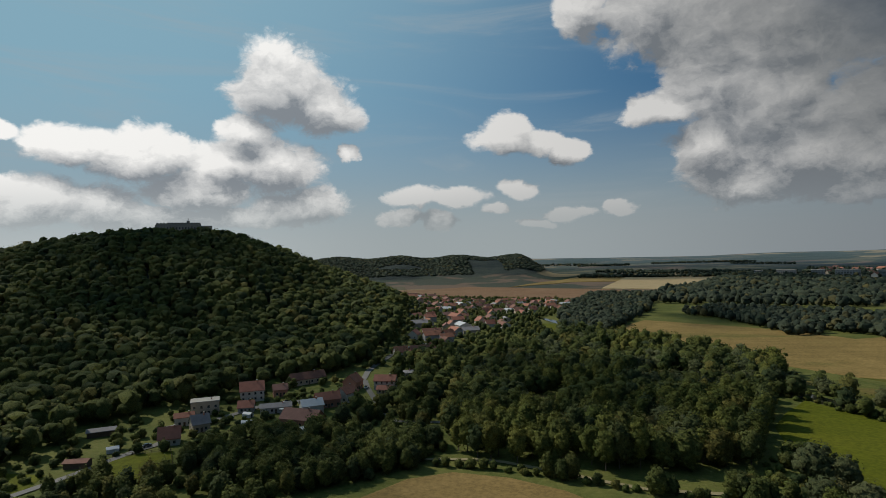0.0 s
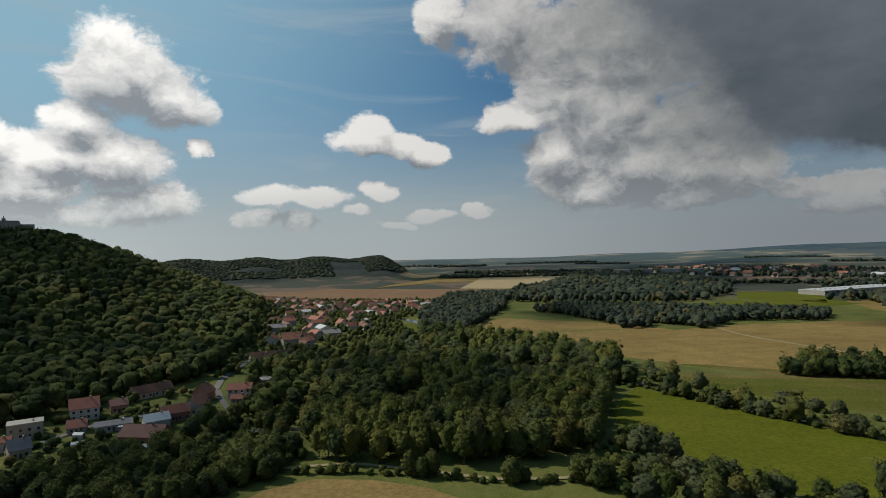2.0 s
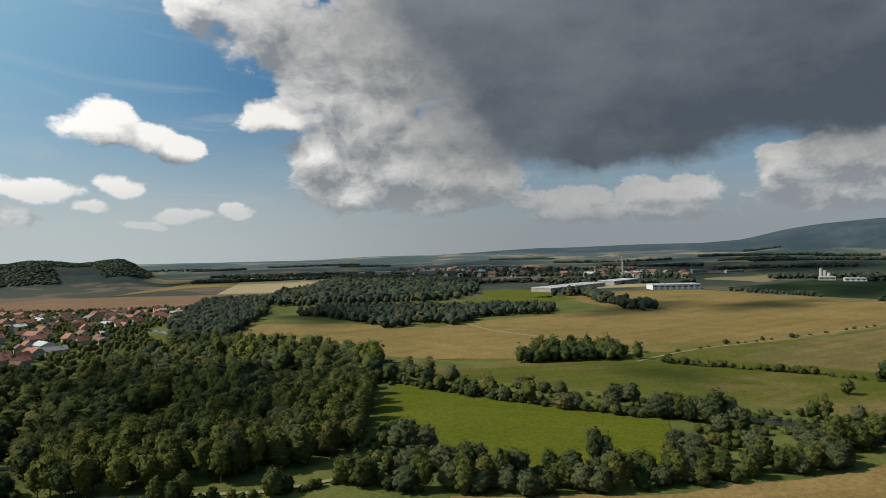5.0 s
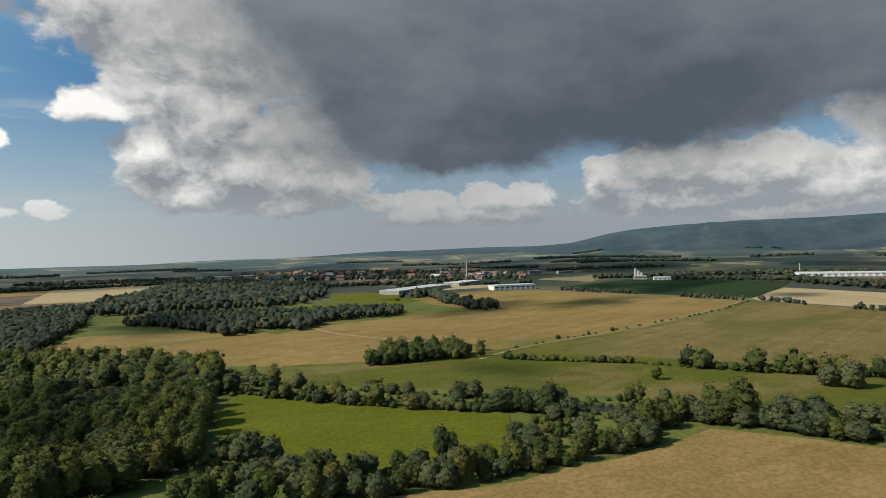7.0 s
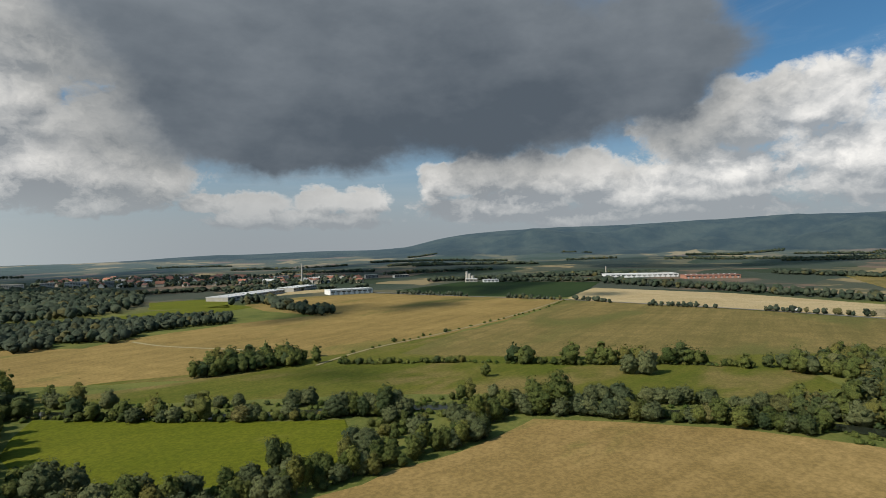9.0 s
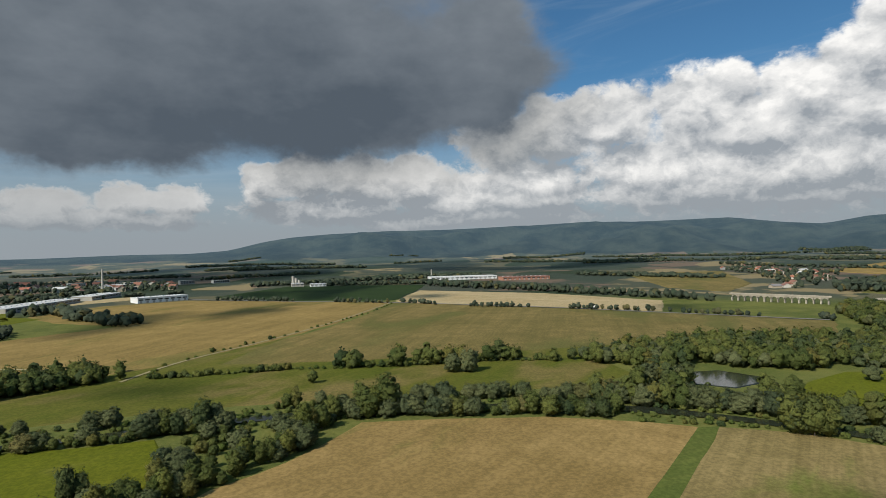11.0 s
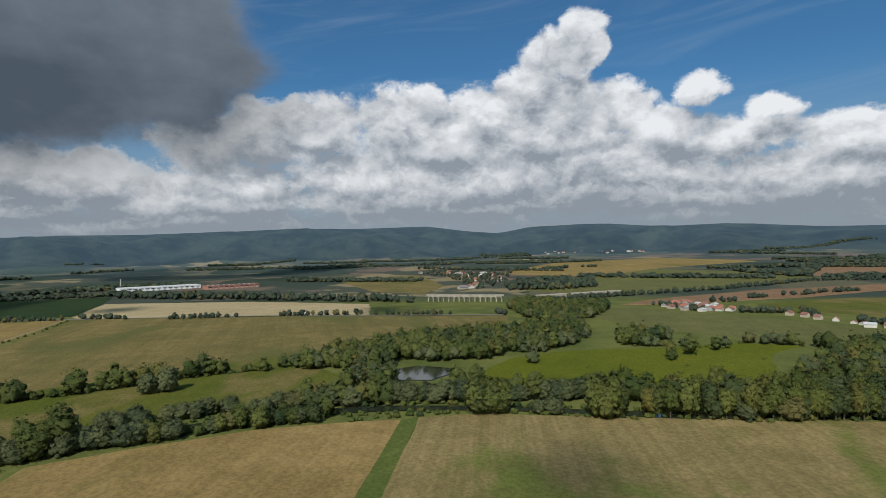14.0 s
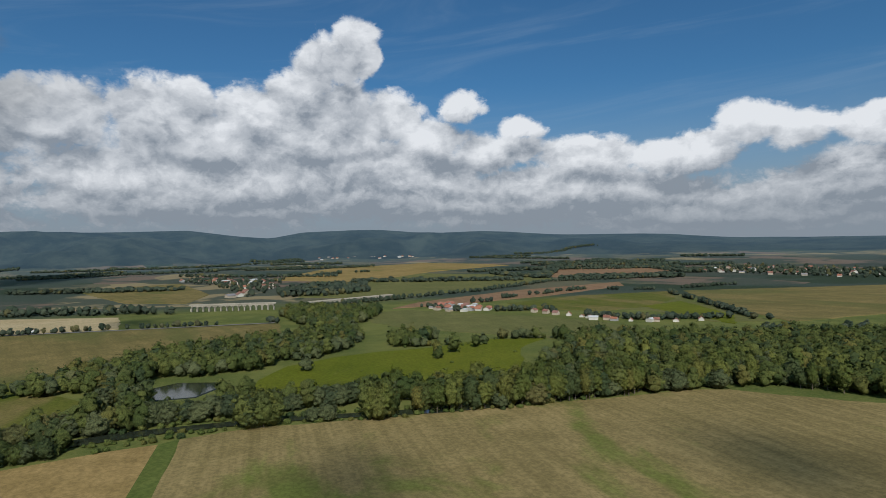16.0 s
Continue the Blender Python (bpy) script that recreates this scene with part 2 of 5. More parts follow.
def field_mat(name, a, b, turn, pitch=9.0, stripe=0.5, patch=None, patch_size=0.012, patch_at=0.55):
    """Farmland: drilled rows and tramlines along one direction, with worn and greener patches."""
    m, n = material(name)
    pos = n.add("ShaderNodeNewGeometry").outputs["Position"]
    rot = n.add("ShaderNodeVectorRotate", {"Vector": pos, "Angle": radians(turn)}, rotation_type="Z_AXIS").outputs[0]
    rows = n.noise(n.vec("MULTIPLY", rot, (0.004, 1.0 / pitch, 0.0)), 1.0, 3.0, 0.65)
    fine = n.noise(n.vec("MULTIPLY", rot, (0.012, 3.2 / pitch, 0.0)), 1.0, 5.0, 0.7)
    big = n.noise(pos, 0.011, 4.0, 0.6)
    f = n.math("ADD", n.math("MULTIPLY", n.step(rows, 0.35, 0.65), stripe), n.math("ADD", n.math("MULTIPLY", n.math("SUBTRACT", fine, 0.5), 2.2 * stripe), n.math("MULTIPLY", n.step(big, 0.3, 0.7), 1.0 - stripe)), clamp=True)
    c = n.mix(f, a, b)
    if patch:
        pn = n.noise(n.vec("MULTIPLY", rot, (0.55, 1.4, 0.0)), patch_size, 5.0, 0.6, 0.4)
        c = n.mix(n.step(pn, patch_at, patch_at + 0.13, 0.0, 0.85), c, patch)
    c = n.mix(n.step(n.noise(pos, 0.045, 5.0, 0.65, 0.5), 0.38, 0.66, 0.0, 0.65), c, n.mix(0.5, a, n.vec("MULTIPLY", c, (0.72, 0.74, 0.66))))
    speck = n.noise(pos, 0.42, 4.0, 0.75)
    c = n.mix(n.step(speck, 0.36, 0.64, 0.0, 0.7), c, n.vec("MULTIPLY", c, (0.56, 0.58, 0.56)))
    finish(n, c, 0.95, 0.1, fine, 0.3, 0.15)
    return m


def ground_mat(name="rough_grass", air=0.0):
    """Rough grass near by; a patchwork of fields farther out; woods on the high ridge."""
    m, n = material(name)
    pos = n.add("ShaderNodeNewGeometry").outputs["Position"]
    s = n.add("ShaderNodeSeparateXYZ", (pos,)).outputs
    r = n.vec("LENGTH", pos)
    big = n.noise(pos, 0.02, 5.0, 0.6)
    fine = n.noise(pos, 0.5, 5.0, 0.65)
    c = n.mix(n.step(big, 0.35, 0.65), (0.055, 0.074, 0.016), (0.105, 0.112, 0.028))
    c = n.mix(n.step(fine, 0.4, 0.75, 0.0, 0.6), c, (0.14, 0.13, 0.045))
    # patchwork of distant fields
    cells = n.add("ShaderNodeTexVoronoi", {"Vector": n.vec("MULTIPLY", n.vec("ADD", pos, n.vec("MULTIPLY", n.add("ShaderNodeTexNoise", {"Vector": pos, "Scale": 0.0012}).outputs[1], (300.0, 300.0, 0.0))), (0.0022, 0.0034, 0.0)), "Scale": 1.0, "Randomness": 0.9}, feature="F1", distance="MANHATTAN")
    k = n.add("ShaderNodeSeparateColor", (cells.outputs["Color"],)).outputs
    farm = n.mix(n.step(k[0], 0.3, 0.35), (0.18, 0.145, 0.08), (0.085, 0.080, 0.048))
    farm = n.mix(n.step(k[1], 0.66, 0.70), farm, (0.115, 0.085, 0.062))
    farm = n.mix(n.step(k[2], 0.78, 0.80), farm, (0.024, 0.036, 0.02))
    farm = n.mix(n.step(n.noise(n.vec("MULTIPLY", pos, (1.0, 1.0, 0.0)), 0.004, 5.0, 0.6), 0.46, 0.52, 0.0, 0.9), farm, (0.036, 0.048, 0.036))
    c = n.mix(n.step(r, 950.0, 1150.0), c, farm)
    # wooded heights, with a bluish haze tint put into their dark green
    wood = n.mix(n.step(n.noise(pos, 0.0045, 7.0, 0.72), 0.35, 0.68), (0.010, 0.018, 0.018), (0.034, 0.044, 0.036))
    edge = n.math("ADD", s[2], n.math("MULTIPLY", n.math("SUBTRACT", n.noise(pos, 0.003, 5.0), 0.5), 60.0))
    c = n.mix(n.step(edge, 44.0, 50.0), c, wood)
    # the quarry ridge is wooded too, with bare pale cuts
    ridge = n.math("MULTIPLY", n.step(n.math("ADD", s[2], n.math("MULTIPLY", n.math("SUBTRACT", n.noise(pos, 0.004, 5.0), 0.5), 40.0)), 12.0, 20.0), n.step(s[0], 620.0, 450.0))
    c = n.mix(ridge, c, n.mix(n.step(n.noise(pos, 0.006, 5.0, 0.6), 0.64, 0.68), wood, (0.22, 0.17, 0.12)))
    tuft = n.noise(pos, 0.08, 6.0, 0.7)
    if not air:
        finish(n, c, 0.95, 0.1, tuft, 0.6, 3.0)
        return m
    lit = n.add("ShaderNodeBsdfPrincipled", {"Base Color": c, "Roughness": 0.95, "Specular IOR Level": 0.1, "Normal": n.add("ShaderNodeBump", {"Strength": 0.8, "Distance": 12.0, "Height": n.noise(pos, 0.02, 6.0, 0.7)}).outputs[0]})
    # air haze painted as a blue glow of the land, growing with distance
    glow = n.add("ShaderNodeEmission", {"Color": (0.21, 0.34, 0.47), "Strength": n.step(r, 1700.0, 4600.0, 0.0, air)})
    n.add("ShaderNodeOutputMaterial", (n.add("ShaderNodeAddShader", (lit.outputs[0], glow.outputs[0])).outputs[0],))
    return m


def water_mat():
    m, n = material("river_water")
    pos = n.add("ShaderNodeNewGeometry").outputs["Position"]
    finish(n, (0.018, 0.022, 0.015), 0.12, 0.35, n.noise(pos, 0.7, 3.0), 0.15, 0.1)
    return m


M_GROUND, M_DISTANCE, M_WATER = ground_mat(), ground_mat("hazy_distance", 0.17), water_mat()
M_LEAF = leaf_mat("broadleaf", (0.048, 0.070, 0.022), (0.140, 0.152, 0.042))
M_POPLAR = leaf_mat("poplar_leaves", (0.068, 0.092, 0.024), (0.170, 0.176, 0.044))
M_WILLOW = leaf_mat("willow_leaves", (0.068, 0.086, 0.040), (0.138, 0.150, 0.070))
M_SHRUB = leaf_mat("shrub_leaves", (0.060, 0.092, 0.022), (0.140, 0.158, 0.044))
# far trees: haze of the air is put into the leaf colour, bluer and greyer
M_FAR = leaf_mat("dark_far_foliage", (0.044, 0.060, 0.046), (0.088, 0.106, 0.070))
M_BARK = plain_mat("bark", (0.10, 0.08, 0.06), 0.9, 2.0, 0.4)
M_ROAD = plain_mat("asphalt_grey", (0.125, 0.121, 0.113), 0.9, 0.6, 0.25)
M_TRACK = plain_mat("dry_track", (0.20, 0.172, 0.092), 0.95, 0.4, 0.3)
M_TILE = plain_mat("red_roof_tiles", (0.29, 0.125, 0.075), 0.8, 1.2, 0.35, tint=(0.24, 0.095, 0.065))
M_TILE_OLD = plain_mat("brown_roof_tiles", (0.20, 0.09, 0.06), 0.85, 1.2, 0.35, tint=(0.16, 0.085, 0.07))
M_SLATE = plain_mat("grey_roof", (0.19, 0.18, 0.185), 0.75, 1.2, 0.3)
M_METAL = plain_mat("pale_sheet_roof", (0.44, 0.448, 0.456), 0.45, 1.0, 0.15)
M_PLASTER = plain_mat("white_plaster", (0.44, 0.42, 0.37), 0.9, 0.8, 0.2)
M_PLASTER_B = plain_mat("beige_plaster", (0.368, 0.312, 0.24), 0.9, 0.8, 0.2)
M_PLASTER_G = plain_mat("grey_plaster", (0.288, 0.288, 0.28), 0.9, 0.8, 0.2)
M_BRICK = plain_mat("brick_red_wall", (0.33, 0.16, 0.11), 0.9, 0.8, 0.2)
M_STONE = plain_mat("castle_stone", (0.30, 0.27, 0.22), 0.9, 0.4, 0.35)
M_WHITE = plain_mat("white_cladding", (0.576, 0.584, 0.584), 0.6, 0.1, 0.1)
M_CONCRETE = plain_mat("pale_concrete", (0.32, 0.304, 0.272), 0.85, 0.4, 0.25)
M_TIMBER = plain_mat("dark_timber", (0.09, 0.065, 0.045), 0.85, 2.0, 0.3)
M_GLASS, _n = material("window_glass")
finish(_n, (0.03, 0.035, 0.04), 0.08, 0.6)
F_STUBBLE = field_mat("stubble", (0.178, 0.121, 0.043), (0.290, 0.199, 0.080), 25, 9, 0.3, (0.0936, 0.109, 0.0234), 0.011, 0.56)
F_STUBBLE2 = field_mat("stubble_greening", (0.150, 0.116, 0.046), (0.258, 0.194, 0.084), 25, 6, 0.45, (0.10, 0.125, 0.022), 0.013, 0.52)
F_BIG = field_mat("stubble_regrowth", (0.178, 0.126, 0.043), (0.275, 0.192, 0.070), 4, 12, 0.42, (0.109, 0.109, 0.0273), 0.007, 0.54)
F_BIG2 = field_mat("dry_grass_rows", (0.112, 0.094, 0.030), (0.200, 0.148, 0.056), 5, 13, 0.42, (0.0936, 0.0975, 0.0273), 0.006, 0.5)
F_MEADOW = field_mat("bright_meadow", (0.084, 0.099, 0.005), (0.114, 0.119, 0.009), 45, 14, 0.3, (0.13, 0.125, 0.025), 0.02, 0.62)
F_PASTURE = field_mat("pasture", (0.068, 0.084, 0.009), (0.118, 0.110, 0.021), 20, 16, 0.35, (0.17, 0.127, 0.048), 0.010, 0.49)
F_OLIVE = field_mat("olive_field", (0.095, 0.098, 0.030), (0.140, 0.130, 0.045), 30, 14, 0.4, (0.09, 0.11, 0.025), 0.008, 0.56)
F_PALE = field_mat("pale_stubble", (0.328, 0.25, 0.133), (0.39, 0.312, 0.187), 75, 14, 0.4)
F_CROP = field_mat("dark_crop", (0.0156, 0.0328, 0.00936), (0.0273, 0.0468, 0.0125), 75, 14, 0.4)
F_PLOUGH = field_mat("ploughed_earth", (0.179, 0.105, 0.0585), (0.226, 0.14, 0.0819), 30, 14, 0.5)
F_STRIP = field_mat("grass_strip", (0.0702, 0.0936, 0.0195), (0.101, 0.117, 0.0273), 62, 6, 0.5)

# ---- the lie of the land ----
# far skyline: azimuth and elevation in degrees
CREST = [(-180, 0.5), (-120, 1.2), (-60, 1.2), (-30, 0.2), (-15, -0.75), (11, -0.82), (17, -0.9), (24, -0.86), (31, -0.65), (39, -0.46), (45, -0.12), (52, -0.04), (59, 0.05), (62.5, 0.3),
         (65.5, 0.98), (68, 1.35), (72, 1.70), (77, 1.97), (83, 1.93), (89, 2.04), (95, 2.34), (102, 2.28), (108, 2.27), (112, 1.75), (115, 1.55), (118, 2.08),
         (125, 2.15), (131, 1.72), (135, 1.80), (142, 1.33), (152, 1.02), (158, 0.59), (162, 0.46), (168, 0.38), (180, 0.5)]
CREST_A, CREST_E = np.array(CREST).T


def smooth(v, lo, hi):
    k = np.clip((v - lo) / (hi - lo), 0, 1)
    return k * k * (3 - 2 * k)


def ground_z(x, y):
    """Height of the land: flood plain, castle hill, quarry ridge, foothills and the far crest."""
    x, y = np.asarray(x, float), np.asarray(y, float)
    r, a = np.hypot(x, y), np.degrees(np.arctan2(x, y))
    crest = 85 + 4500 * np.tan(np.radians(np.interp(a, CREST_A, CREST_E)))
    foot = np.interp(a, [-60, 20, 45, 65, 100, 140, 180], [0, 0, 8, 24, 30, 42, 30])
    foot = np.minimum(foot, np.maximum(crest, 0))
    z = foot * smooth(r, 1250, 3300) + np.maximum(crest - foot, 0) * smooth(r, 3250, 4500) + 6 * np.sin(x / 210) * np.sin(y / 260 + 1) * smooth(r, 1500, 2600)
    s = smooth(r, 3250, 4500)
    z = z + np.maximum(crest - 100, 0) * 0.34 * s * (1 - s) * 4 * (np.sin(x / 170 + 2 * np.sin(y / 390)) * np.sin(y / 210 + 1.5 * np.sin(x / 310)) + 0.5 * np.sin(x / 83 + 2 * np.sin(y / 130)) * np.sin(y / 97))
    # castle hill: steep on the valley side, a long shoulder on the other
    ca, sa = math.cos(radians(-23.5)), math.sin(radians(-23.5))
    u, v = x * ca - (y) * sa, x * sa + y * ca          # across, and outward along the line of sight to the summit
    du, dv = u - 0, v - 850
    su = np.where(du > 0, 156.0, 275.0)
    sv = np.where(dv < 0, 190.0, 420.0)
    z = z + 112 * np.exp(-0.5 * ((du / su) ** 2 + (dv / sv) ** 2)) * smooth(r, 250, 420)
    # quarry ridge
    z = z + 66 * smooth(a, -40, -20) * (1 - smooth(a, 7, 11)) * np.exp(-0.5 * ((r - 2300) / 330) ** 2) * (1 + 0.08 * np.sin(a * 1.1))
    return z


def gz(x, y):
    return float(ground_z(x, y))


def mesh_np(name, verts, tris, mat, smooth_faces=False, normals=None):
    me = bpy.data.meshes.new(name)
    verts, tris = np.asarray(verts, np.float32), np.asarray(tris, np.int32)
    k = tris.shape[1]
    me.vertices.add(len(verts)), me.loops.add(tris.size), me.polygons.add(len(tris))
    me.vertices.foreach_set("co", verts.ravel())
    me.loops.foreach_set("vertex_index", tris.ravel())
    me.polygons.foreach_set("loop_start", np.arange(0, tris.size, k, dtype=np.int32))
    me.polygons.foreach_set("use_smooth", np.full(len(tris), smooth_faces))
    me.update(calc_edges=True)
    me.materials.append(mat)
    if normals is not None:
        me.normals_split_custom_set_from_vertices(normals.tolist())
    return me


def build_ground():
    rings = np.concatenate([[0], np.geomspace(40, 4960, 150)])
    az = np.radians(np.arange(0, 360, 0.75))
    R_, A_ = np.meshgrid(rings[1:], az, indexing="ij")
    x, y = R_ * np.sin(A_), R_ * np.cos(A_)
    v = np.column_stack([x.ravel(), y.ravel(), ground_z(x, y).ravel()])
    v = np.vstack([v, [[0, 0, 0]]])
    nr, na = R_.shape
    i, j = np.meshgrid(np.arange(nr - 1), np.arange(na), indexing="ij")
    j2 = (j + 1) % na
    q = np.stack([i * na + j, i * na + j2, (i + 1) * na + j2, (i + 1) * na + j], -1).reshape(-1, 4)[:, ::-1]
    c = len(v) - 1
    hub = np.stack([np.full(na, c), (np.arange(na) + 1) % na, np.arange(na), np.arange(na)], -1)
    tri = np.vstack([q[:, [0, 1, 2]], q[:, [0, 2, 3]], hub[:, :3]])
    far = np.hypot(v[tri, 0], v[tri, 1]).min(axis=1) > 1650
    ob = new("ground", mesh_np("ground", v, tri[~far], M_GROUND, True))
    tagged(ob, "rolling valley land with rough grass and distant patchwork of fields", "ground", kind="structure")
    used = np.unique(tri[far])
    again = np.zeros(len(v), int)
    again[used] = np.arange(len(used))
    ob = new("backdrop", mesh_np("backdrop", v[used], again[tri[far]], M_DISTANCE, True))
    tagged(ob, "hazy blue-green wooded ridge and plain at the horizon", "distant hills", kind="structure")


build_ground()


def sheet(name, pts, mat, lift, label, category, cell=45.0):
    """A patch of land cover draped over the ground."""
    edge, bend = [], random.Random(len(pts) * 31 + int(abs(pts[0][0])))
    for i, p in enumerate(pts):          # field edges wander a little
        q = pts[(i + 1) % len(pts)]
        ln = math.hypot(q[0] - p[0], q[1] - p[1])
        k = max(1, int(ln / 16)) if category not in ("grass strip", "pond") else 1
        w = min(2.2, 0.02 * math.hypot(*p))
        edge += [(p[0] + (q[0] - p[0]) * j / k + (bend.uniform(-w, w) if j else 0), p[1] + (q[1] - p[1]) * j / k + (bend.uniform(-w, w) if j else 0)) for j in range(k)]
    pts = edge
    bm = bmesh.new()
    f = bm.faces.new([bm.verts.new((x, y, 0)) for x, y in pts])
    if f.normal.z < 0 or sum((pts[i - 1][0] - p[0]) * (pts[i - 1][1] + p[1]) for i, p in enumerate(pts)) > 0:
        f.normal_flip()
    bmesh.ops.triangulate(bm, faces=bm.faces[:])
    for _ in range(5):
        long = [e for e in bm.edges if e.calc_length() > cell * (1 + 0.0016 * e.verts[0].co.length)]
        if not long:
            break
        bmesh.ops.subdivide_edges(bm, edges=long, cuts=1)
        bmesh.ops.triangulate(bm, faces=bm.faces[:])
    bm.normal_update()
    for v in bm.verts:
        v.co.z = gz(v.co.x, v.co.y) + lift
    rim, out = [e for e in bm.edges if e.is_boundary], {}
    for e in rim:                       # the margin slopes down into the ground
        t = (e.verts[1].co - e.verts[0].co).cross(Vector((0, 0, 1)))
        t.z = 0
        if t.dot((e.verts[0].co + e.verts[1].co) / 2 - e.link_faces[0].calc_center_median()) < 0:
            t.negate()
        for v in e.verts:
            out[v] = out.get(v, Vector()) + t.normalized()
    foot = {v: bm.verts.new((v.co.x + d.x * 0.9, v.co.y + d.y * 0.9, v.co.z - lift - 0.3)) for v, d in out.items()}
    for e in rim:
        a, b = e.verts
        bm.faces.new((a, b, foot[b], foot[a]))
    bm.normal_update()
    for g in bm.faces:
        if g.normal.z < 0:
            g.normal_flip()
    me = bpy.data.meshes.new(name)
    bm.to_mesh(me), bm.free()
    me.materials.append(mat)
    return tagged(new(name, me), label, category, kind="structure")


def ribbon(name, line, width, mat, lift, label, category, step=14.0, wander=0.0):
    """A road, track or river along a line through the given places."""
    pts = [Vector(p) for p in line]
    path = []
    for i in range(len(pts) - 1):
        p0, p1, p2, p3 = pts[max(i - 1, 0)], pts[i], pts[i + 1], pts[min(i + 2, len(pts) - 1)]
        k = max(2, int((p2 - p1).length / step))
        for j in range(k):
            t = j / k
            path.append(0.5 * (2 * p1 + (p2 - p0) * t + (2 * p0 - 5 * p1 + 4 * p2 - p3) * t * t + (3 * p1 - p0 - 3 * p2 + p3) * t ** 3))
    path.append(pts[-1])
    v, q = [], []
    for i, p in enumerate(path):
        d = (path[min(i + 1, len(path) - 1)] - path[max(i - 1, 0)]).normalized()
        w = width * (1 + wander * math.sin(i * 0.9) * math.sin(i * 0.37 + 1)) / 2
        for s in (-w, w):
            x, y = p.x - d.y * s, p.y + d.x * s
            v.append((x, y, gz(x, y) + lift))
        if i:
            q.append((2 * i - 2, 2 * i, 2 * i + 1, 2 * i - 1)[::-1])
    return tagged(new(name, mesh_np(name, v, q, mat, True)), label, category, kind="structure")


def inside(x, y, poly):
    c = False
    for i, (x1, y1) in enumerate(poly):
        x0, y0 = poly[i - 1]
        if (y1 > y) != (y0 > y) and x < (x0 - x1) * (y - y1) / (y0 - y1) + x1:
            c = not c
    return c


def scatter(poly, gap, seed, holes=()):
    """Jittered places inside an outline."""
    rng = random.Random(seed)
    xs, ys = [p[0] for p in poly], [p[1] for p in poly]
    out, row, y = [], 0, min(ys)
    while y < max(ys):
        x = min(xs) + (row % 2) * gap / 2
        while x < max(xs):
            px, py = x + rng.uniform(-0.4, 0.4) * gap, y + rng.uniform(-0.4, 0.4) * gap
            if inside(px, py, poly) and not any(inside(px, py, h) for h in holes):
                out.append((px, py))
            x += gap
        y += gap * 0.87
        row += 1
    return out


def along(line, gap, spread, seed):
    """Jittered places along a line, up to spread to either side."""
    rng, out = random.Random(seed), []
    for (x0, y0), (x1, y1) in zip(line, line[1:]):
        d = math.hypot(x1 - x0, y1 - y0)
        for i in range(max(1, int(d / gap))):
            t, s = (i + rng.uniform(0.1, 0.9)) * gap / d, rng.uniform(-spread, spread)
            out.append((x0 + (x1 - x0) * t - (y1 - y0) / d * s, y0 + (y1 - y0) * t + (x1 - x0) / d * s))
    return out


# fields, largest and nearest
sheet("field_1", [(60, 60), (120, 165), (169, 126), (231, 96), (287, 81), (296, 40), (303, -9), (299, -40), (290, -80), (205, -38), (90, 10)], F_STUBBLE, 0.25, "golden harvested stubble field above the wooded river bank", "field")
sheet("field_2", [(206, -48), (291, -88), (287, -109), (252, -184), (205, -266), (176, -323), (153, -353), (128, -359), (83, -376), (20, -420), (-60, -300), (0, -100), (90, 0)], F_STUBBLE2, 0.25, "harvested stubble field with greening patches beside the grass strip", "field")
sheet("field_3", [(203, -38), (290, -79), (292, -89), (208, -50), (120, -10), (110, 2)], F_STRIP, 0.3, "narrow green grass strip between two stubble fields", "grass strip")
sheet("field_4", [(154, 278), (173, 302), (195, 324), (204, 297), (222, 247), (237, 203), (253, 170), (234, 155), (211, 143), (193, 137), (177, 151), (165, 165), (156, 184), (150, 210), (147, 233), (146, 255)], F_MEADOW, 0.3, "bright green mown meadow bordered by river trees", "meadow")
sheet("field_5", [(-75, 150), (-30, 208), (-15, 224), (2, 230), (23, 223), (41, 210), (60, 185), (80, 150), (20, 90), (-50, 100)], F_STUBBLE, 0.25, "harvested field edge beside the tree-lined lane", "field")
sheet("field_6", [(188, 640), (235, 700), (299, 640), (341, 592), (365, 530), (435, 540), (557, 525), (660, 480), (690, 600), (760, 700), (919, 710), (1024, 614), (989, 405), (964, 214), (683, 222), (532, 245), (420, 277), (318, 332), (262, 378), (230, 440), (215, 520)], F_BIG, 0.3, "wide golden stubble field crossed by a farm track", "field")
sheet("field_7", [(965, 207), (854, -28), (783, -173), (690, -330), (600, -290), (547, -120), (489, 24), (445, 145), (430, 232), (540, 236), (690, 214)], F_BIG2, 0.3, "large dry grass field with mowing rows", "field")
sheet("field_8", [(205, 400), (240, 352), (300, 318), (262, 378), (318, 334), (420, 280), (540, 250), (560, 236), (500, 30), (545, -118), (600, -290), (520, -320), (446, -60), (411, -70), (372, -40), (345, 60), (326, 130), (290, 210), (258, 270), (235, 310)], F_PASTURE, 0.2, "green pasture with dry patches between hedgerow and river", "pasture")
sheet("field_9", [(986, 216), (1236, 219), (1124, -37), (954, -211), (800, -176), (866, -29), (960, 200)], F_PALE, 0.6, "pale straw-coloured field behind a row of trees", "field")
sheet("field_10", [(1103, 606), (1410, 577), (1432, 240), (1250, 226), (1000, 222), (1010, 400)], F_CROP, 0.6, "dark green crop field", "field")
sheet("field_11", [(325, -150), (363, -154), (390, -172), (420, -207), (427, -253), (422, -290), (405, -330), (400, -400), (362, -442), (343, -385), (308, -350), (280, -312), (263, -282), (283, -215), (305, -165)], F_MEADOW, 0.3, "bright green meadow beside the pond", "meadow")
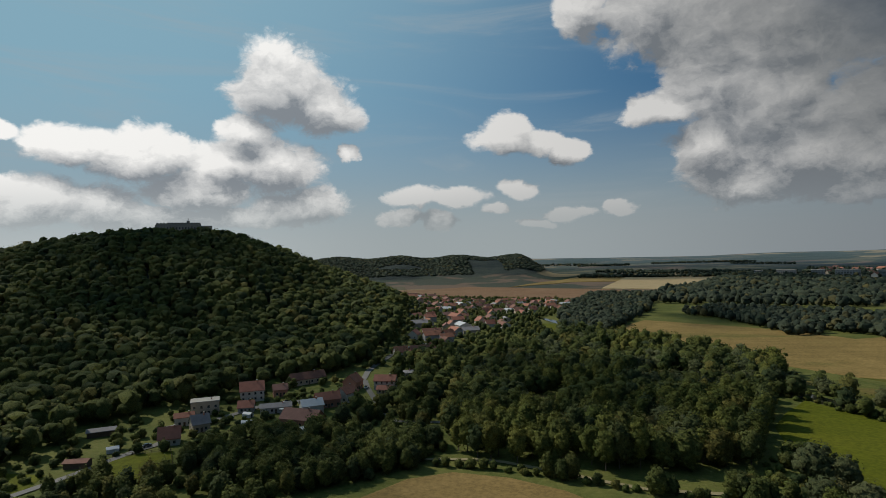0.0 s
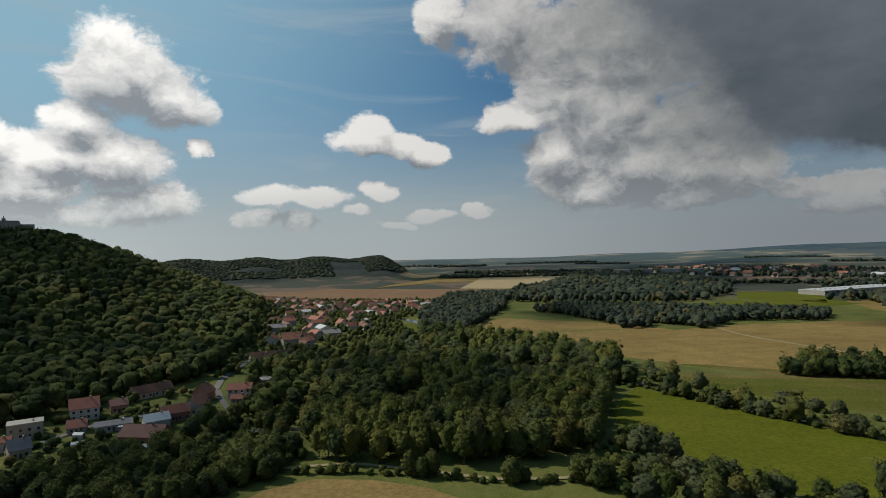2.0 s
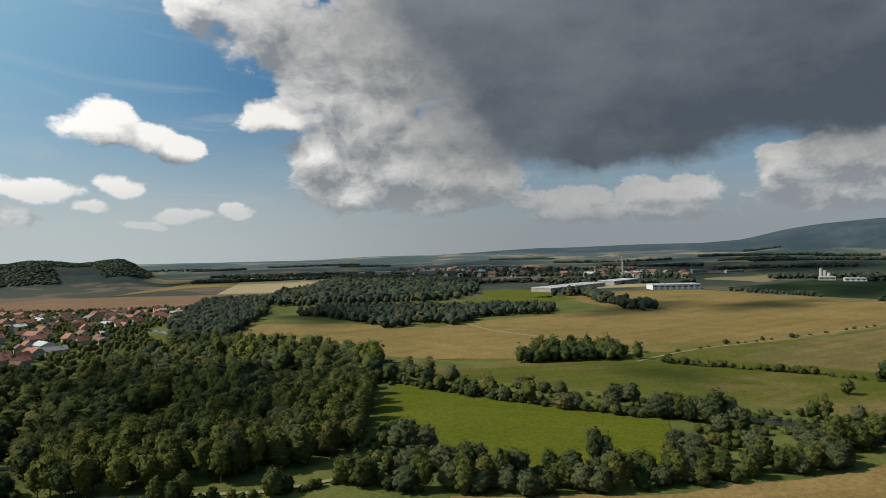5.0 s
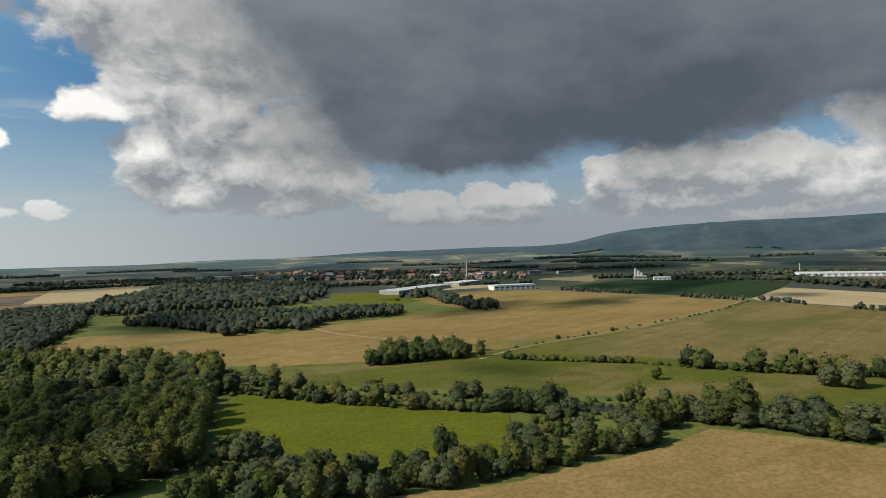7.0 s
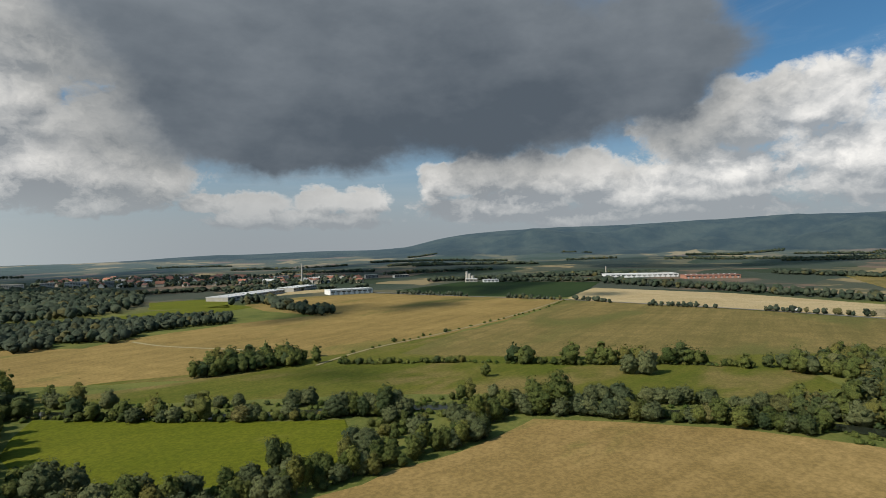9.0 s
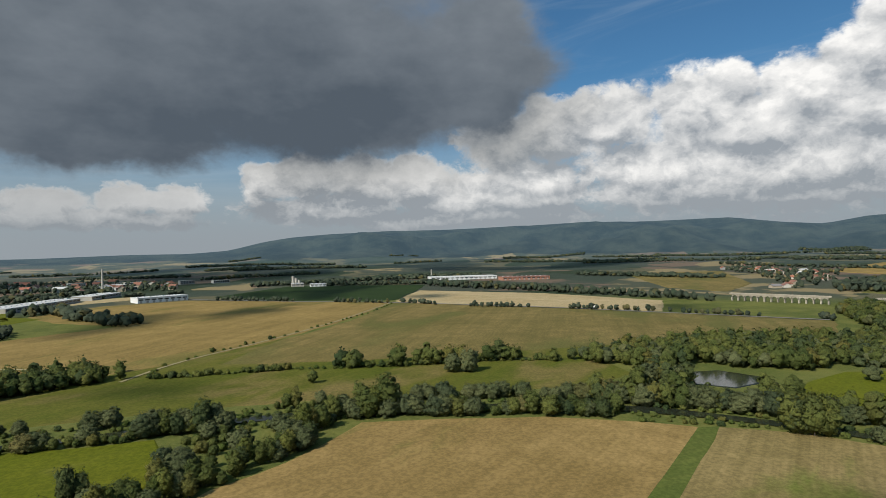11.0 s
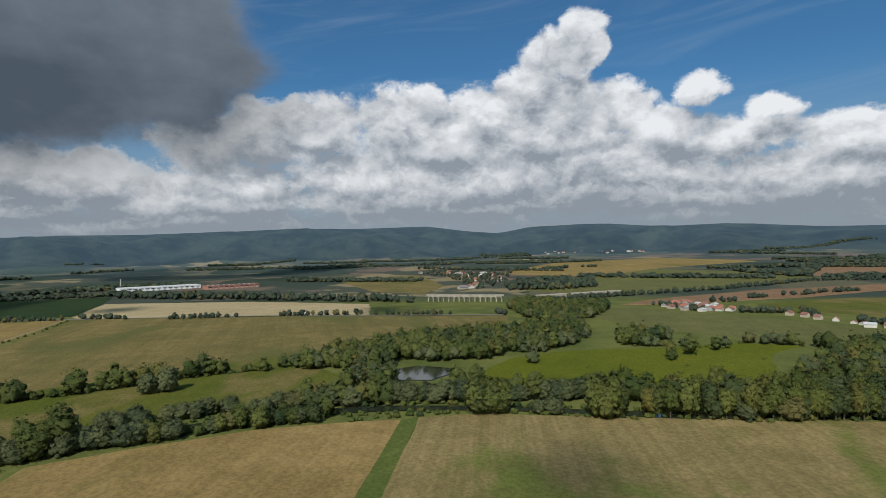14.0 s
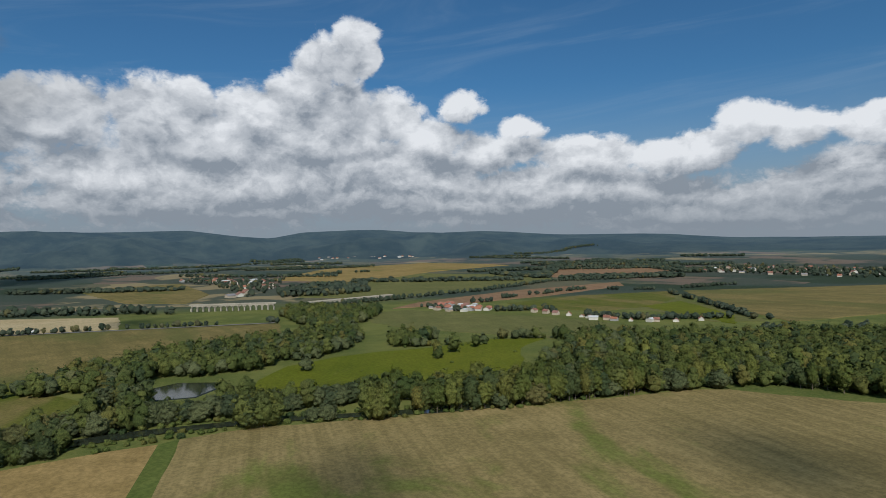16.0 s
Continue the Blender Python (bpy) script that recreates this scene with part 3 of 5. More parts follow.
sheet("field_13", [(697, -462), (689, -535), (603, -548), (487, -577), (393, -580), (325, -558), (307, -489), (322, -447), (372, -440), (440, -425), (520, -405), (600, -408)], F_OLIVE, 0.4, "olive green field in front of a hamlet", "field")
sheet("field_14", [(552, -670), (518, -1000), (258, -690), (299, -655), (412, -722)], F_OLIVE, 0.5, "olive field with bright green edge", "field")
sheet("field_15", [(542, -1067), (298, -1374), (120, -1100), (183, -842), (236, -700), (343, -814)], F_BIG2, 0.6, "large dry field near the far village", "field")
sheet("field_16", [(-150, 1290), (60, 1400), (330, 1270), (420, 1130), (250, 1010), (90, 1050)], F_PLOUGH, 1.0, "reddish brown ploughed field beyond the village", "field")
sheet("field_17", [(340, 1280), (640, 2000), (1150, 2100), (900, 1500), (560, 1150)], F_PALE, 1.5, "pale stubble field on the plain", "field")

RIVER = [(60, 860), (120, 720), (138, 627), (138, 580), (153, 435), (190, 365), (211, 300), (226, 252), (241, 224), (262, 186), (283, 150), (300, 108), (312, 60), (322, 10),
         (322, -40), (315, -75), (303, -105), (285, -142), (258, -180), (232, -225), (205, -290), (175, -355), (130, -420), (60, -520)]
ribbon("water_1", RIVER, 10.0, M_WATER, 0.45, "calm dark river between wooded banks", "river", wander=0.25)
sheet("water_2", [(415, -107), (421, -128), (403, -147), (385, -141), (371, -122), (380, -103)], M_WATER, 0.5, "small dark pond with trees around it", "pond")

# ---- houses ----
def part(name, bm, mat, parent, label=""):
    me = bpy.data.meshes.new(name)
    bm.normal_update()
    bm.to_mesh(me), bm.free()
    me.materials.append(mat)
    ob = new(name, me)
    ob.parent = parent
    return tagged(ob, label)


def box(x0, y0, z0, x1, y1, z1, bm=None):
    bm = bm or bmesh.new()
    v = [bm.verts.new((x, y, z)) for z in (z0, z1) for x, y in ((x0, y0), (x1, y0), (x1, y1), (x0, y1))]
    for f in ((3, 2, 1, 0), (4, 5, 6, 7), (0, 1, 5, 4), (1, 2, 6, 5), (2, 3, 7, 6), (3, 0, 4, 7)):
        bm.faces.new([v[i] for i in f])
    return bm


def gable(w, d, h, rise, thick=0.25, over=0.5):
    """A pitched roof slab, ridge along x, with overhanging eaves."""
    bm = bmesh.new()
    k = rise / (d / 2)
    y, zl = d / 2 + over, h - over * k
    prof = [(-y, zl), (0, h + rise), (y, zl), (y, zl + thick), (0, h + rise + thick * 1.2), (-y, zl + thick)]
    a = [bm.verts.new((-w / 2 - over, p, q)) for p, q in prof]
    b = [bm.verts.new((w / 2 + over, p, q)) for p, q in prof]
    for i in range(6):
        j = (i + 1) % 6
        bm.faces.new((a[i], a[j], b[j], b[i]))
    for s in (a[::-1], b):
        bm.faces.new((s[0], s[1], s[4], s[5])), bm.faces.new((s[1], s[2], s[3], s[4]))
    return bm


def walls(w, d, h, rise):
    """House walls with gable ends under the roof."""
    bm = box(-w / 2, -d / 2, -1.5, w / 2, d / 2, h)
    for x in (-w / 2, w / 2):
        e = 0.12 if x > 0 else -0.12
        v = [bm.verts.new(p) for p in ((x, -d / 2, h), (x, d / 2, h), (x, 0, h + rise), (x - e, -d / 2, h), (x - e, d / 2, h), (x - e, 0, h + rise))]
        bm.faces.new(v[:3]), bm.faces.new(v[3:][::-1]), bm.faces.new((v[0], v[2], v[5], v[3])), bm.faces.new((v[1], v[4], v[5], v[2]))
    bmesh.ops.recalc_face_normals(bm, faces=bm.faces[:])
    return bm


HOUSES = []         # where buildings stand


def house(name, label, x, y, turn, w, d, h, rise, wall, roof, windows=True, chimney=True, flat=False, z=None):
    """A house with walls, roof, chimney, windows and a door; turn: degrees from +x to its ridge."""
    HOUSES.append((x, y))
    root = new(name)
    root.matrix_basis = pose(x, y, gz(x, y) if z is None else z, 0, 0, turn)
    tagged(root, label, "house")
    if flat:
        part("wall", box(-w / 2, -d / 2, -1.5, w / 2, d / 2, h), wall, root)
        part("roof", box(-w / 2 - 0.3, -d / 2 - 0.3, h, w / 2 + 0.3, d / 2 + 0.3, h + 0.4), roof, root, "flat roof slab")
    else:
        part("wall", walls(w, d, h, rise), wall, root)
        part("roof", gable(w, d, h, rise), roof, root)
    if chimney:
        top = h + (1.2 if flat else rise + 0.9)
        ch = part("chimney", box(w * 0.2, -0.9, h - 0.2, w * 0.2 + 0.6, -0.3, top), M_BRICK, root)
        part("cap", box(w * 0.2 - 0.1, -1.0, top, w * 0.2 + 0.7, -0.2, top + 0.15), M_CONCRETE, ch)
    if windows:
        storeys = max(1, int(h // 2.7))
        for s in range(storeys):
            z0 = 0.9 + s * 2.8
            for side in (-1, 1):
                k = max(2, int(w // 3.2))
                for i in range(k):
                    cx, cy = -w / 2 + (i + 0.5) * w / k, side * d / 2
                    pane = part("window", box(cx - 0.55, min(cy, cy + side * 0.05), z0, cx + 0.55, max(cy, cy + side * 0.05), z0 + 1.3), M_GLASS, root)
                    part("sill", box(cx - 0.7, min(cy, cy + side * 0.18), z0 - 0.12, cx + 0.7, max(cy, cy + side * 0.18), z0), M_PLASTER, pane)
                for i in range(2):
                    cx, cy = side * w / 2, -d / 4 + i * d / 2
                    part("window", box(min(cx, cx + side * 0.05), cy - 0.5, z0, max(cx, cx + side * 0.05), cy + 0.5, z0 + 1.3), M_GLASS, root)
        part("door", box(-0.5, -d / 2 - 0.09, 0, 0.5, -d / 2, 2.1), M_TIMBER, root)
    return root


# the nearest houses of the village
house("house", "white cottage with orange tiled gable roof above the lane", -127, 273, 20, 9, 8, 3.4, 4.2, M_PLASTER, M_TILE)
house("house", "grey-roofed plastered house in the lane", -121, 292, 35, 8, 8, 4, 3.6, M_PLASTER_B, M_SLATE)
house("house", "narrow white house with red tile roof", -132, 300, 25, 9, 5, 4.5, 1.6, M_PLASTER, M_TILE)
house("house", "large beige flat-roofed plastered house", -129, 319, 20, 14, 9, 7, 0, M_PLASTER_B, M_CONCRETE, flat=True)
house("house", "white two-storey house with broad red gable roof", -112, 344, 20, 13, 11, 6, 4.2, M_PLASTER, M_TILE)
house("house", "brick-walled annex with brown-red roof", -98, 352, 20, 8, 8, 4, 2.5, M_BRICK, M_TILE_OLD)
house("house", "long cottage with brown tiled roof", -88, 378, 35, 22, 8, 3.4, 3.4, M_PLASTER_B, M_TILE_OLD)
house("house", "small cottage with orange tile roof", -108, 322, 10, 8, 7, 3, 2.8, M_PLASTER_G, M_TILE)
house("house", "low grey shed with sheet roof", -92, 322, 15, 16, 8, 3, 1.4, M_PLASTER_G, M_SLATE)
house("house", "large reddish-brown barn roof among trees", -72, 298, -20, 20, 10, 4, 4.0, M_BRICK, M_TILE_OLD)
house("house", "white house with pale grey sheet roof", -72, 318, 25, 11, 9, 5, 2.6, M_PLASTER, M_METAL)
house("house", "red-roofed plastered house by the lane", -66, 331, 25, 13, 8, 4.5, 3.2, M_BRICK, M_TILE)
house("house", "white house with orange tile roof", -57, 342, 60, 10, 8, 5, 3.2, M_PLASTER, M_TILE)
house("house", "brick house with steep orange roof", -57, 366, 70, 9, 9, 5, 4, M_BRICK, M_TILE)
house("house", "cream two-storey house with orange hip roof", -37, 367, -8, 13, 8, 5.5, 2.8, M_PLASTER, M_TILE)
house("house", "low orange-roofed garage beside a house", -37, 357, -8, 8, 6, 2.6, 1.8, M_PLASTER_B, M_TILE)
house("house", "small dark-roofed shed by trees", -26, 395, 5, 9, 7, 3.2, 1.2, M_PLASTER_G, M_SLATE)
house("house", "orange-roofed house with steep gable", -34, 455, 20, 10, 9, 4, 4, M_PLASTER, M_TILE)
house("house", "dark brown barn with big roof", -20, 462, 15, 14, 10, 4, 4, M_BRICK, M_TILE_OLD)
house("house", "orange-roofed house with steep gable", -13, 470, 70, 10, 9, 4, 4, M_PLASTER, M_TILE)
house("house", "bright orange-roofed house among garden trees", -27, 528, 75, 11, 9, 4, 3.6, M_PLASTER, M_TILE)
house("house", "long white house with brown roof", -12, 540, 10, 16, 9, 5, 3, M_PLASTER, M_TILE_OLD)
house("garden_shed", "red-roofed open garden shelter", -152, 245, 5, 9, 5, 2.4, 0.8, M_TIMBER, M_TILE_OLD, False, False)
house("garden_shed", "dark timber shed at the forest edge", -165, 285, 25, 12, 5, 2.6, 1.0, M_TIMBER, M_SLATE, False, False)
house("garden_shed", "small pale-roofed garden hut", -86, 318, 0, 5, 4, 2.4, 0.3, M_PLASTER_G, M_METAL, False, False, True)

# the village farther up the valley and the other villages
rng = random.Random(77)
PROTO_H = []
for i, (wl, rf) in enumerate(((M_PLASTER, M_TILE), (M_PLASTER_B, M_TILE_OLD), (M_PLASTER, M_TILE_OLD), (M_PLASTER_G, M_TILE), (M_PLASTER_B, M_SLATE), (M_PLASTER, M_METAL))):
    txt = ("white village house with orange tile roof", "beige village house with brown roof", "white village house with brown roof", "grey village house with red roof", "beige village house with grey roof", "white village house with pale sheet roof")[i]
    PROTO_H.append(house("village_house", txt, 0, -30 - 20 * i, 0, 9 + i, 8 + i % 3, 3.2 + 1.2 * (i % 2), 3.4 - 0.3 * i, wl, rf, windows=False, z=-60))


def village(places, seed, group, turn=20, spread=40, size=(0.85, 1.25)):
    rng = random.Random(seed)
    for x, y in places:
        if rng.random() < 0.22:
            continue
        HOUSES.append((x, y))
        p = rng.choice(PROTO_H[:3] + PROTO_H)
        k = rng.uniform(*size)
        o = copy_thing(p, Matrix.Identity(4))
        o.matrix_basis = Matrix.LocRotScale((x, y, gz(x, y)), Euler((0, 0, radians(turn + rng.choice((0, 90)) + rng.uniform(-spread, spread) / 2))), (k, k, k))
        tagged(o, group=group)


village(scatter([(-40, 480), (10, 500), (45, 560), (80, 690), (150, 790), (215, 880), (190, 970), (40, 1000), (-60, 1080), (-190, 1190), (-150, 1080), (-50, 900), (-30, 700)], 24.5, 91), 1, "village houses up the valley")
village(scatter([(1900, -590), (1960, -680), (1700, -800), (1560, -740), (1640, -640)], 44, 92), 2, "houses of the village above the viaduct", size=(1.0, 1.5))
village(along([(1560, -700), (1350, -600), (1150, -480)], 34, 40, 97), 7, "houses of the village above the viaduct", size=(1.0, 1.5))
village(scatter([(668, -552), (603, -546), (586, -605), (655, -645), (705, -615)], 15, 93), 3, "houses of the hamlet", size=(0.7, 1.0))
village(along([(527, -622), (471, -606), (404, -597), (360, -612), (320, -640), (300, -668)], 13, 6, 94), 4, "houses of the lane hamlet", size=(0.55, 0.8))
village(scatter([(830, -1978), (880, -1703), (560, -1600), (332, -1560), (300, -1750), (395, -1880)], 62, 95), 5, "houses of the far village", size=(0.9, 1.3))
village(scatter([(1040, 1560), (1200, 1100), (1313, 800), (1560, 1000), (1640, 1300), (1500, 1700), (1240, 2050)], 66, 96), 6, "houses of the town", size=(1.2, 2.2))
village(along([(3097, -1727), (2900, -1950), (2718, -2182)], 28, 40, 98), 8, "houses of the village below the ridge", size=(1.0, 1.5))
for p in PROTO_H:
    for o in [*p.children_recursive, p]:
        bpy.data.objects.remove(o)

# ---- trees ----
def ico(level):
    bm = bmesh.new()
    bmesh.ops.create_icosphere(bm, subdivisions=level, radius=1.0)
    v = np.array([p.co[:] for p in bm.verts])
    f = np.array([[p.index for p in g.verts] for g in bm.faces])
    bm.free()
    return v, f


ICO = {k: ico(k) for k in (1, 2)}


def crown_shape(rng, wide, low, high, clumps, leaves, form="round", leaf=0.7, heartwood=2):
    """Vertices, triangles and normals of a crown: an uneven dome set all over with leafy clumps, and loose sprays between them."""
    V, T, N, base = [], [], [], 0
    mid, half = low + (high - low) * (0.46 if form == "round" else 0.5), (high - low) / 2
    tall, heart = np.array([wide, wide, half]), np.array([0, 0, mid - half * 0.35])
    lean = rng.uniform(0, 6.28, 4)

    def surface(d):
        """Where the crown's outline lies in the directions d: bulging limbs, narrower towards the top."""
        a, h = np.arctan2(d[:, 1], d[:, 0]), d[:, 2]
        r = 1 + 0.11 * np.sin(2 * a + lean[0] + 2 * h) + 0.10 * np.sin(3 * a + lean[1] - 3 * h) + 0.08 * np.sin(5 * h + lean[2] + a)
        if form == "column":
            side = np.where(h > 0, 1 - 0.30 * h ** 2, 1 - 0.22 * h ** 2)
        elif form == "shrub":
            side = np.where(h > 0, 1.0, 1.12)
        else:
            side = np.where(h > 0, 1.0, 1 + 0.12 * np.abs(h))
        return d * tall * (r * side)[:, None] + (0, 0, mid)

    def add(v, t, n):
        nonlocal base
        V.append(v), T.append(t + base), N.append(n)
        base += len(v)

    bv, bf = ICO[heartwood]
    core = surface(bv)
    add((core - (0, 0, mid)) * 0.84 + (0, 0, mid), bf, bv)
    i = np.arange(clumps)
    h = 1 - (i + 0.5) / clumps * 1.62
    a = i * 2.39996 + rng.uniform(0, 6.28)
    d = np.column_stack([np.cos(a) * np.sqrt(1 - h * h), np.sin(a) * np.sqrt(1 - h * h), h]) + rng.normal(0, 0.09, (clumps, 3))
    d /= np.linalg.norm(d, axis=1)[:, None]
    at = surface(d)
    gap = 1.9 * wide / math.sqrt(clumps)
    kv, kf = ICO[1]
    look_out = kv[kf].mean(axis=1)
    for c, q in zip(at, d):
        r = gap * rng.uniform(0.55, 1.15)
        k = kv * (1 + rng.uniform(-0.34, 0.34, (len(kv), 1))) * (r, r, r * rng.uniform(0.65, 0.95) * (1.35 if form == "column" else 1.0))
        c = c - q * r * rng.uniform(0.5, 0.85)
        n = kv * 0.55 + (c - heart) / tall * 0.75 + rng.normal(0, 0.2, kv.shape)
        add(k + c, kf[look_out @ q > -0.15], n)          # the inner side is never seen
    if leaves:
        q = rng.normal(size=(leaves, 3))
        q[:, 2] += 0.3
        q /= np.linalg.norm(q, axis=1)[:, None]
        p = surface(q) * rng.uniform(0.9, 1.13, (leaves, 1))
        t1 = np.cross(q, rng.normal(size=(leaves, 3)))
        t1 /= np.linalg.norm(t1, axis=1)[:, None]
        t2 = np.cross(q, t1) + q * rng.uniform(-0.8, 0.8, (leaves, 1))
        k = leaf * rng.uniform(0.45, 1.0, (leaves, 1))
        v = np.stack([p - t1 * k * 0.6, p + t1 * k * 0.6, p + t2 * k], 1).reshape(-1, 3)
        add(v, np.arange(3 * leaves).reshape(-1, 3), np.repeat(q * 0.8 + rng.normal(0, 0.42, (leaves, 3)), 3, axis=0))
    N = np.vstack(N)
    return np.vstack(V), np.vstack(T), N / np.linalg.norm(N, axis=1)[:, None]


def trunk_shape(rng, height, girth):
    """A tapered trunk that leans a little, with three limbs into the crown."""
    V, T = [], []

    def tube(p0, p1, r0, r1, n=6):
        b = len(V)
        for p, r in ((p0, r0), ((p0 + p1) / 2 + rng.normal(0, 0.12, 3) * (1, 1, 0), (r0 + r1) / 2), (p1, r1)):
            for k in range(n):
                V.append(p + np.array([math.cos(k * math.tau / n) * r, math.sin(k * math.tau / n) * r, 0]))
        for lvl in range(2):
            for k in range(n):
                a, c = b + lvl * n + k, b + lvl * n + (k + 1) % n
                T.extend([(a, c, c + n), (a, c + n, a + n)])

    top = np.array([rng.normal(0, 0.3), rng.normal(0, 0.3), height])
    tube(np.array([0, 0, -0.6]), top, girth, girth * 0.45)
    for k in range(3):
        a = k * 2.1 + rng.uniform(0, 1)
        b = np.array([0, 0, height * rng.uniform(0.55, 0.85)])
        tube(b, b + np.array([math.cos(a), math.sin(a), 1.1]) * height * 0.4, girth * 0.45, girth * 0.15, 5)
    return np.array(V), np.array(T)


Kind = namedtuple("Kind", "name label category mat wide low high clumps leaves form leaf trunk girth")
KINDS = {
    "broad": Kind("broadleaf_tree", "tall dark green broadleaf tree with a rounded crown", "tree", M_LEAF, 4.5, 0.4, 13.4, 34, 420, "round", 0.8, 6.0, 0.32),
    "poplar": Kind("poplar_tree", "slender yellow-green poplar tree with an upright crown", "tree", M_POPLAR, 3.7, 0.6, 16.5, 36, 440, "column", 0.75, 9.0, 0.28),
    "willow": Kind("willow_tree", "grey-green willow tree with a billowing crown", "tree", M_WILLOW, 5.0, 0.1, 10.8, 36, 440, "round", 0.7, 4.0, 0.4),
    "shrub": Kind("shrub", "low leafy green shrub", "shrub", M_SHRUB, 2.3, -0.4, 3.4, 12, 130, "shrub", 0.55, 1.0, 0.12),
    "fruit": Kind("garden_tree", "small rounded garden fruit tree", "tree", M_LEAF, 2.7, 0.2, 5.8, 16, 190, "round", 0.6, 2.2, 0.16),
}
PROTO = {}
for ki, (key, k) in enumerate(KINDS.items()):
    PROTO[key] = []
    for v in range(6):
        rng = np.random.default_rng(100 * ki + v)
        cv, ct, cn = crown_shape(rng, k.wide * rng.uniform(0.9, 1.1), k.low, k.high * rng.uniform(0.93, 1.07), k.clumps, k.leaves, k.form, k.leaf)
        tv, tt = trunk_shape(rng, k.trunk, k.girth)
        PROTO[key].append((mesh_np("crown", cv, ct, k.mat, True, cn), mesh_np("trunk", tv, tt, M_BARK)))

WANTED = []         # kind, x, y, size of every tree near enough to be told apart


def plant(key, x, y, size=1.0, rng=random):
    WANTED.append((key, x, y, size))


def stand(key, x, y, size, rng):
    """One tree as a thing of its own."""
    k = KINDS[key]
    crown, trunk = PROTO[key][rng.randrange(6)]
    root = new(k.name)
    root.empty_display_size = 0.5
    sx = size * rng.uniform(0.9, 1.12)
    root.matrix_basis = Matrix.LocRotScale((x, y, gz(x, y)), Euler((0, 0, rng.uniform(0, 6.28))), (sx, sx, size * rng.uniform(0.9, 1.1)))
    tagged(root, k.label, k.category, group=k.name + "s of the valley")
    for nm, me in (("crown", crown), ("trunk", trunk)):
        new(nm, me).parent = root


def plant_all(most=290):
    """The nearest of each kind stand singly; the rest are joined into woods."""
    rng = random.Random(9)
    for key, k in KINDS.items():
        mine = sorted((w for w in WANTED if w[0] == key), key=lambda w: math.hypot(w[1], w[2]))
        for _, x, y, s in mine[:most]:
            stand(key, x, y, s, rng)
        if mine[most:]:
            grove("woodland", "dense stand of " + k.name.replace("_", " ") + "s in full leaf", [w[1:3] for w in mine[most:]], key, sum(w[3] for w in mine[most:]) / len(mine[most:]), 500, 9, 56)


LOW = {}


def low_proto(key, clumps, leaves):
    """A plainer crown for far trees."""
    if (key, clumps) not in LOW:
        k = KINDS[key]
        LOW[key, clumps] = [crown_shape(np.random.default_rng(900 + i), k.wide, k.low * 0.5, k.high, clumps, leaves, k.form, k.leaf * 1.6, 1) for i in range(6)]
    return LOW[key, clumps]


def grove(name, label, places, key, size, seed, clumps=8, leaves=12, mat=None, wide=1.0):
    """A far wood: very many crowns as one body of foliage; each tree has a number of its own for its colour."""
    rng = np.random.default_rng(seed)
    V, T, N, K, base = [], [], [], [], 0
    zs = ground_z([p[0] for p in places], [p[1] for p in places])
    for (x, y), z in zip(places, zs):
        v, t, n = low_proto(key, clumps, leaves)[rng.integers(6)]
        a, s = rng.uniform(0, 6.28), size * rng.uniform(0.72, 1.22)
        turn = np.array([[math.cos(a), math.sin(a), 0], [-math.sin(a), math.cos(a), 0], [0, 0, 1]])
        V.append((v @ turn) * (s * wide, s * wide, s * rng.uniform(0.9, 1.1)) + (x, y, z)), T.append(t + base), N.append(n @ turn)
        K.append(np.full(len(v), rng.uniform()))
        base += len(v)
    me = mesh_np(name, np.vstack(V), np.vstack(T), mat or KINDS[key].mat, True, np.vstack(N))
    me.attributes.new("kin", "FLOAT", "POINT").data.foreach_set("value", np.concatenate(K).astype(np.float32))
    return tagged(new(name, me), label, "wood", kind="stuff")


rng = random.Random(5)


def clear_of_houses(places, gap=8.0):
    return [p for p in places if all((p[0] - h[0]) ** 2 + (p[1] - h[1]) ** 2 > gap * gap for h in HOUSES)]


# main wood between village and meadow
WOOD = [(1, 252), (24, 238), (46, 229), (66, 226), (88, 222), (115, 226), (144, 262), (170, 307), (192, 350), (214, 375), (228, 418), (220, 445), (196, 488), (165, 530), (134, 560), (116, 585), (86, 520), (40, 455), (19, 409), (5, 348), (-2, 302)]
CLEARINGS = [[(40, 306), (46, 349), (66, 346), (62, 306)], [(122, 385), (139, 406), (168, 392), (160, 365), (140, 365)]]
for x, y in scatter(WOOD, 8.3, 11, CLEARINGS):
    light = math.sin(x * 0.045 + 1) * math.sin(y * 0.03) + rng.uniform(-0.5, 0.5)
    key = "poplar" if (y < 300 + 0.1 * x and light > -0.45) or light > 0.55 else rng.choice(["broad", "broad", "willow"])
    size = rng.uniform(0.8, 1.15) if (y < 290 or y > 420 or x > 110) else rng.uniform(0.65, 0.95)
    plant(key, x, y, size, rng)
# scrub and bushes in front of the wood and round the meadow's corner
for x, y in scatter([(93, 210), (117, 226), (146, 258), (152, 225), (140, 200), (118, 196)], 6.0, 12):
    plant(rng.choice(["shrub", "shrub", "fruit"]), x, y, rng.uniform(0.5, 1.1), rng)
for key, x, y, s in (("willow", 139, 209, 1.0), ("fruit", 150, 196, 1.1)):
    plant(key, x, y, s, rng)
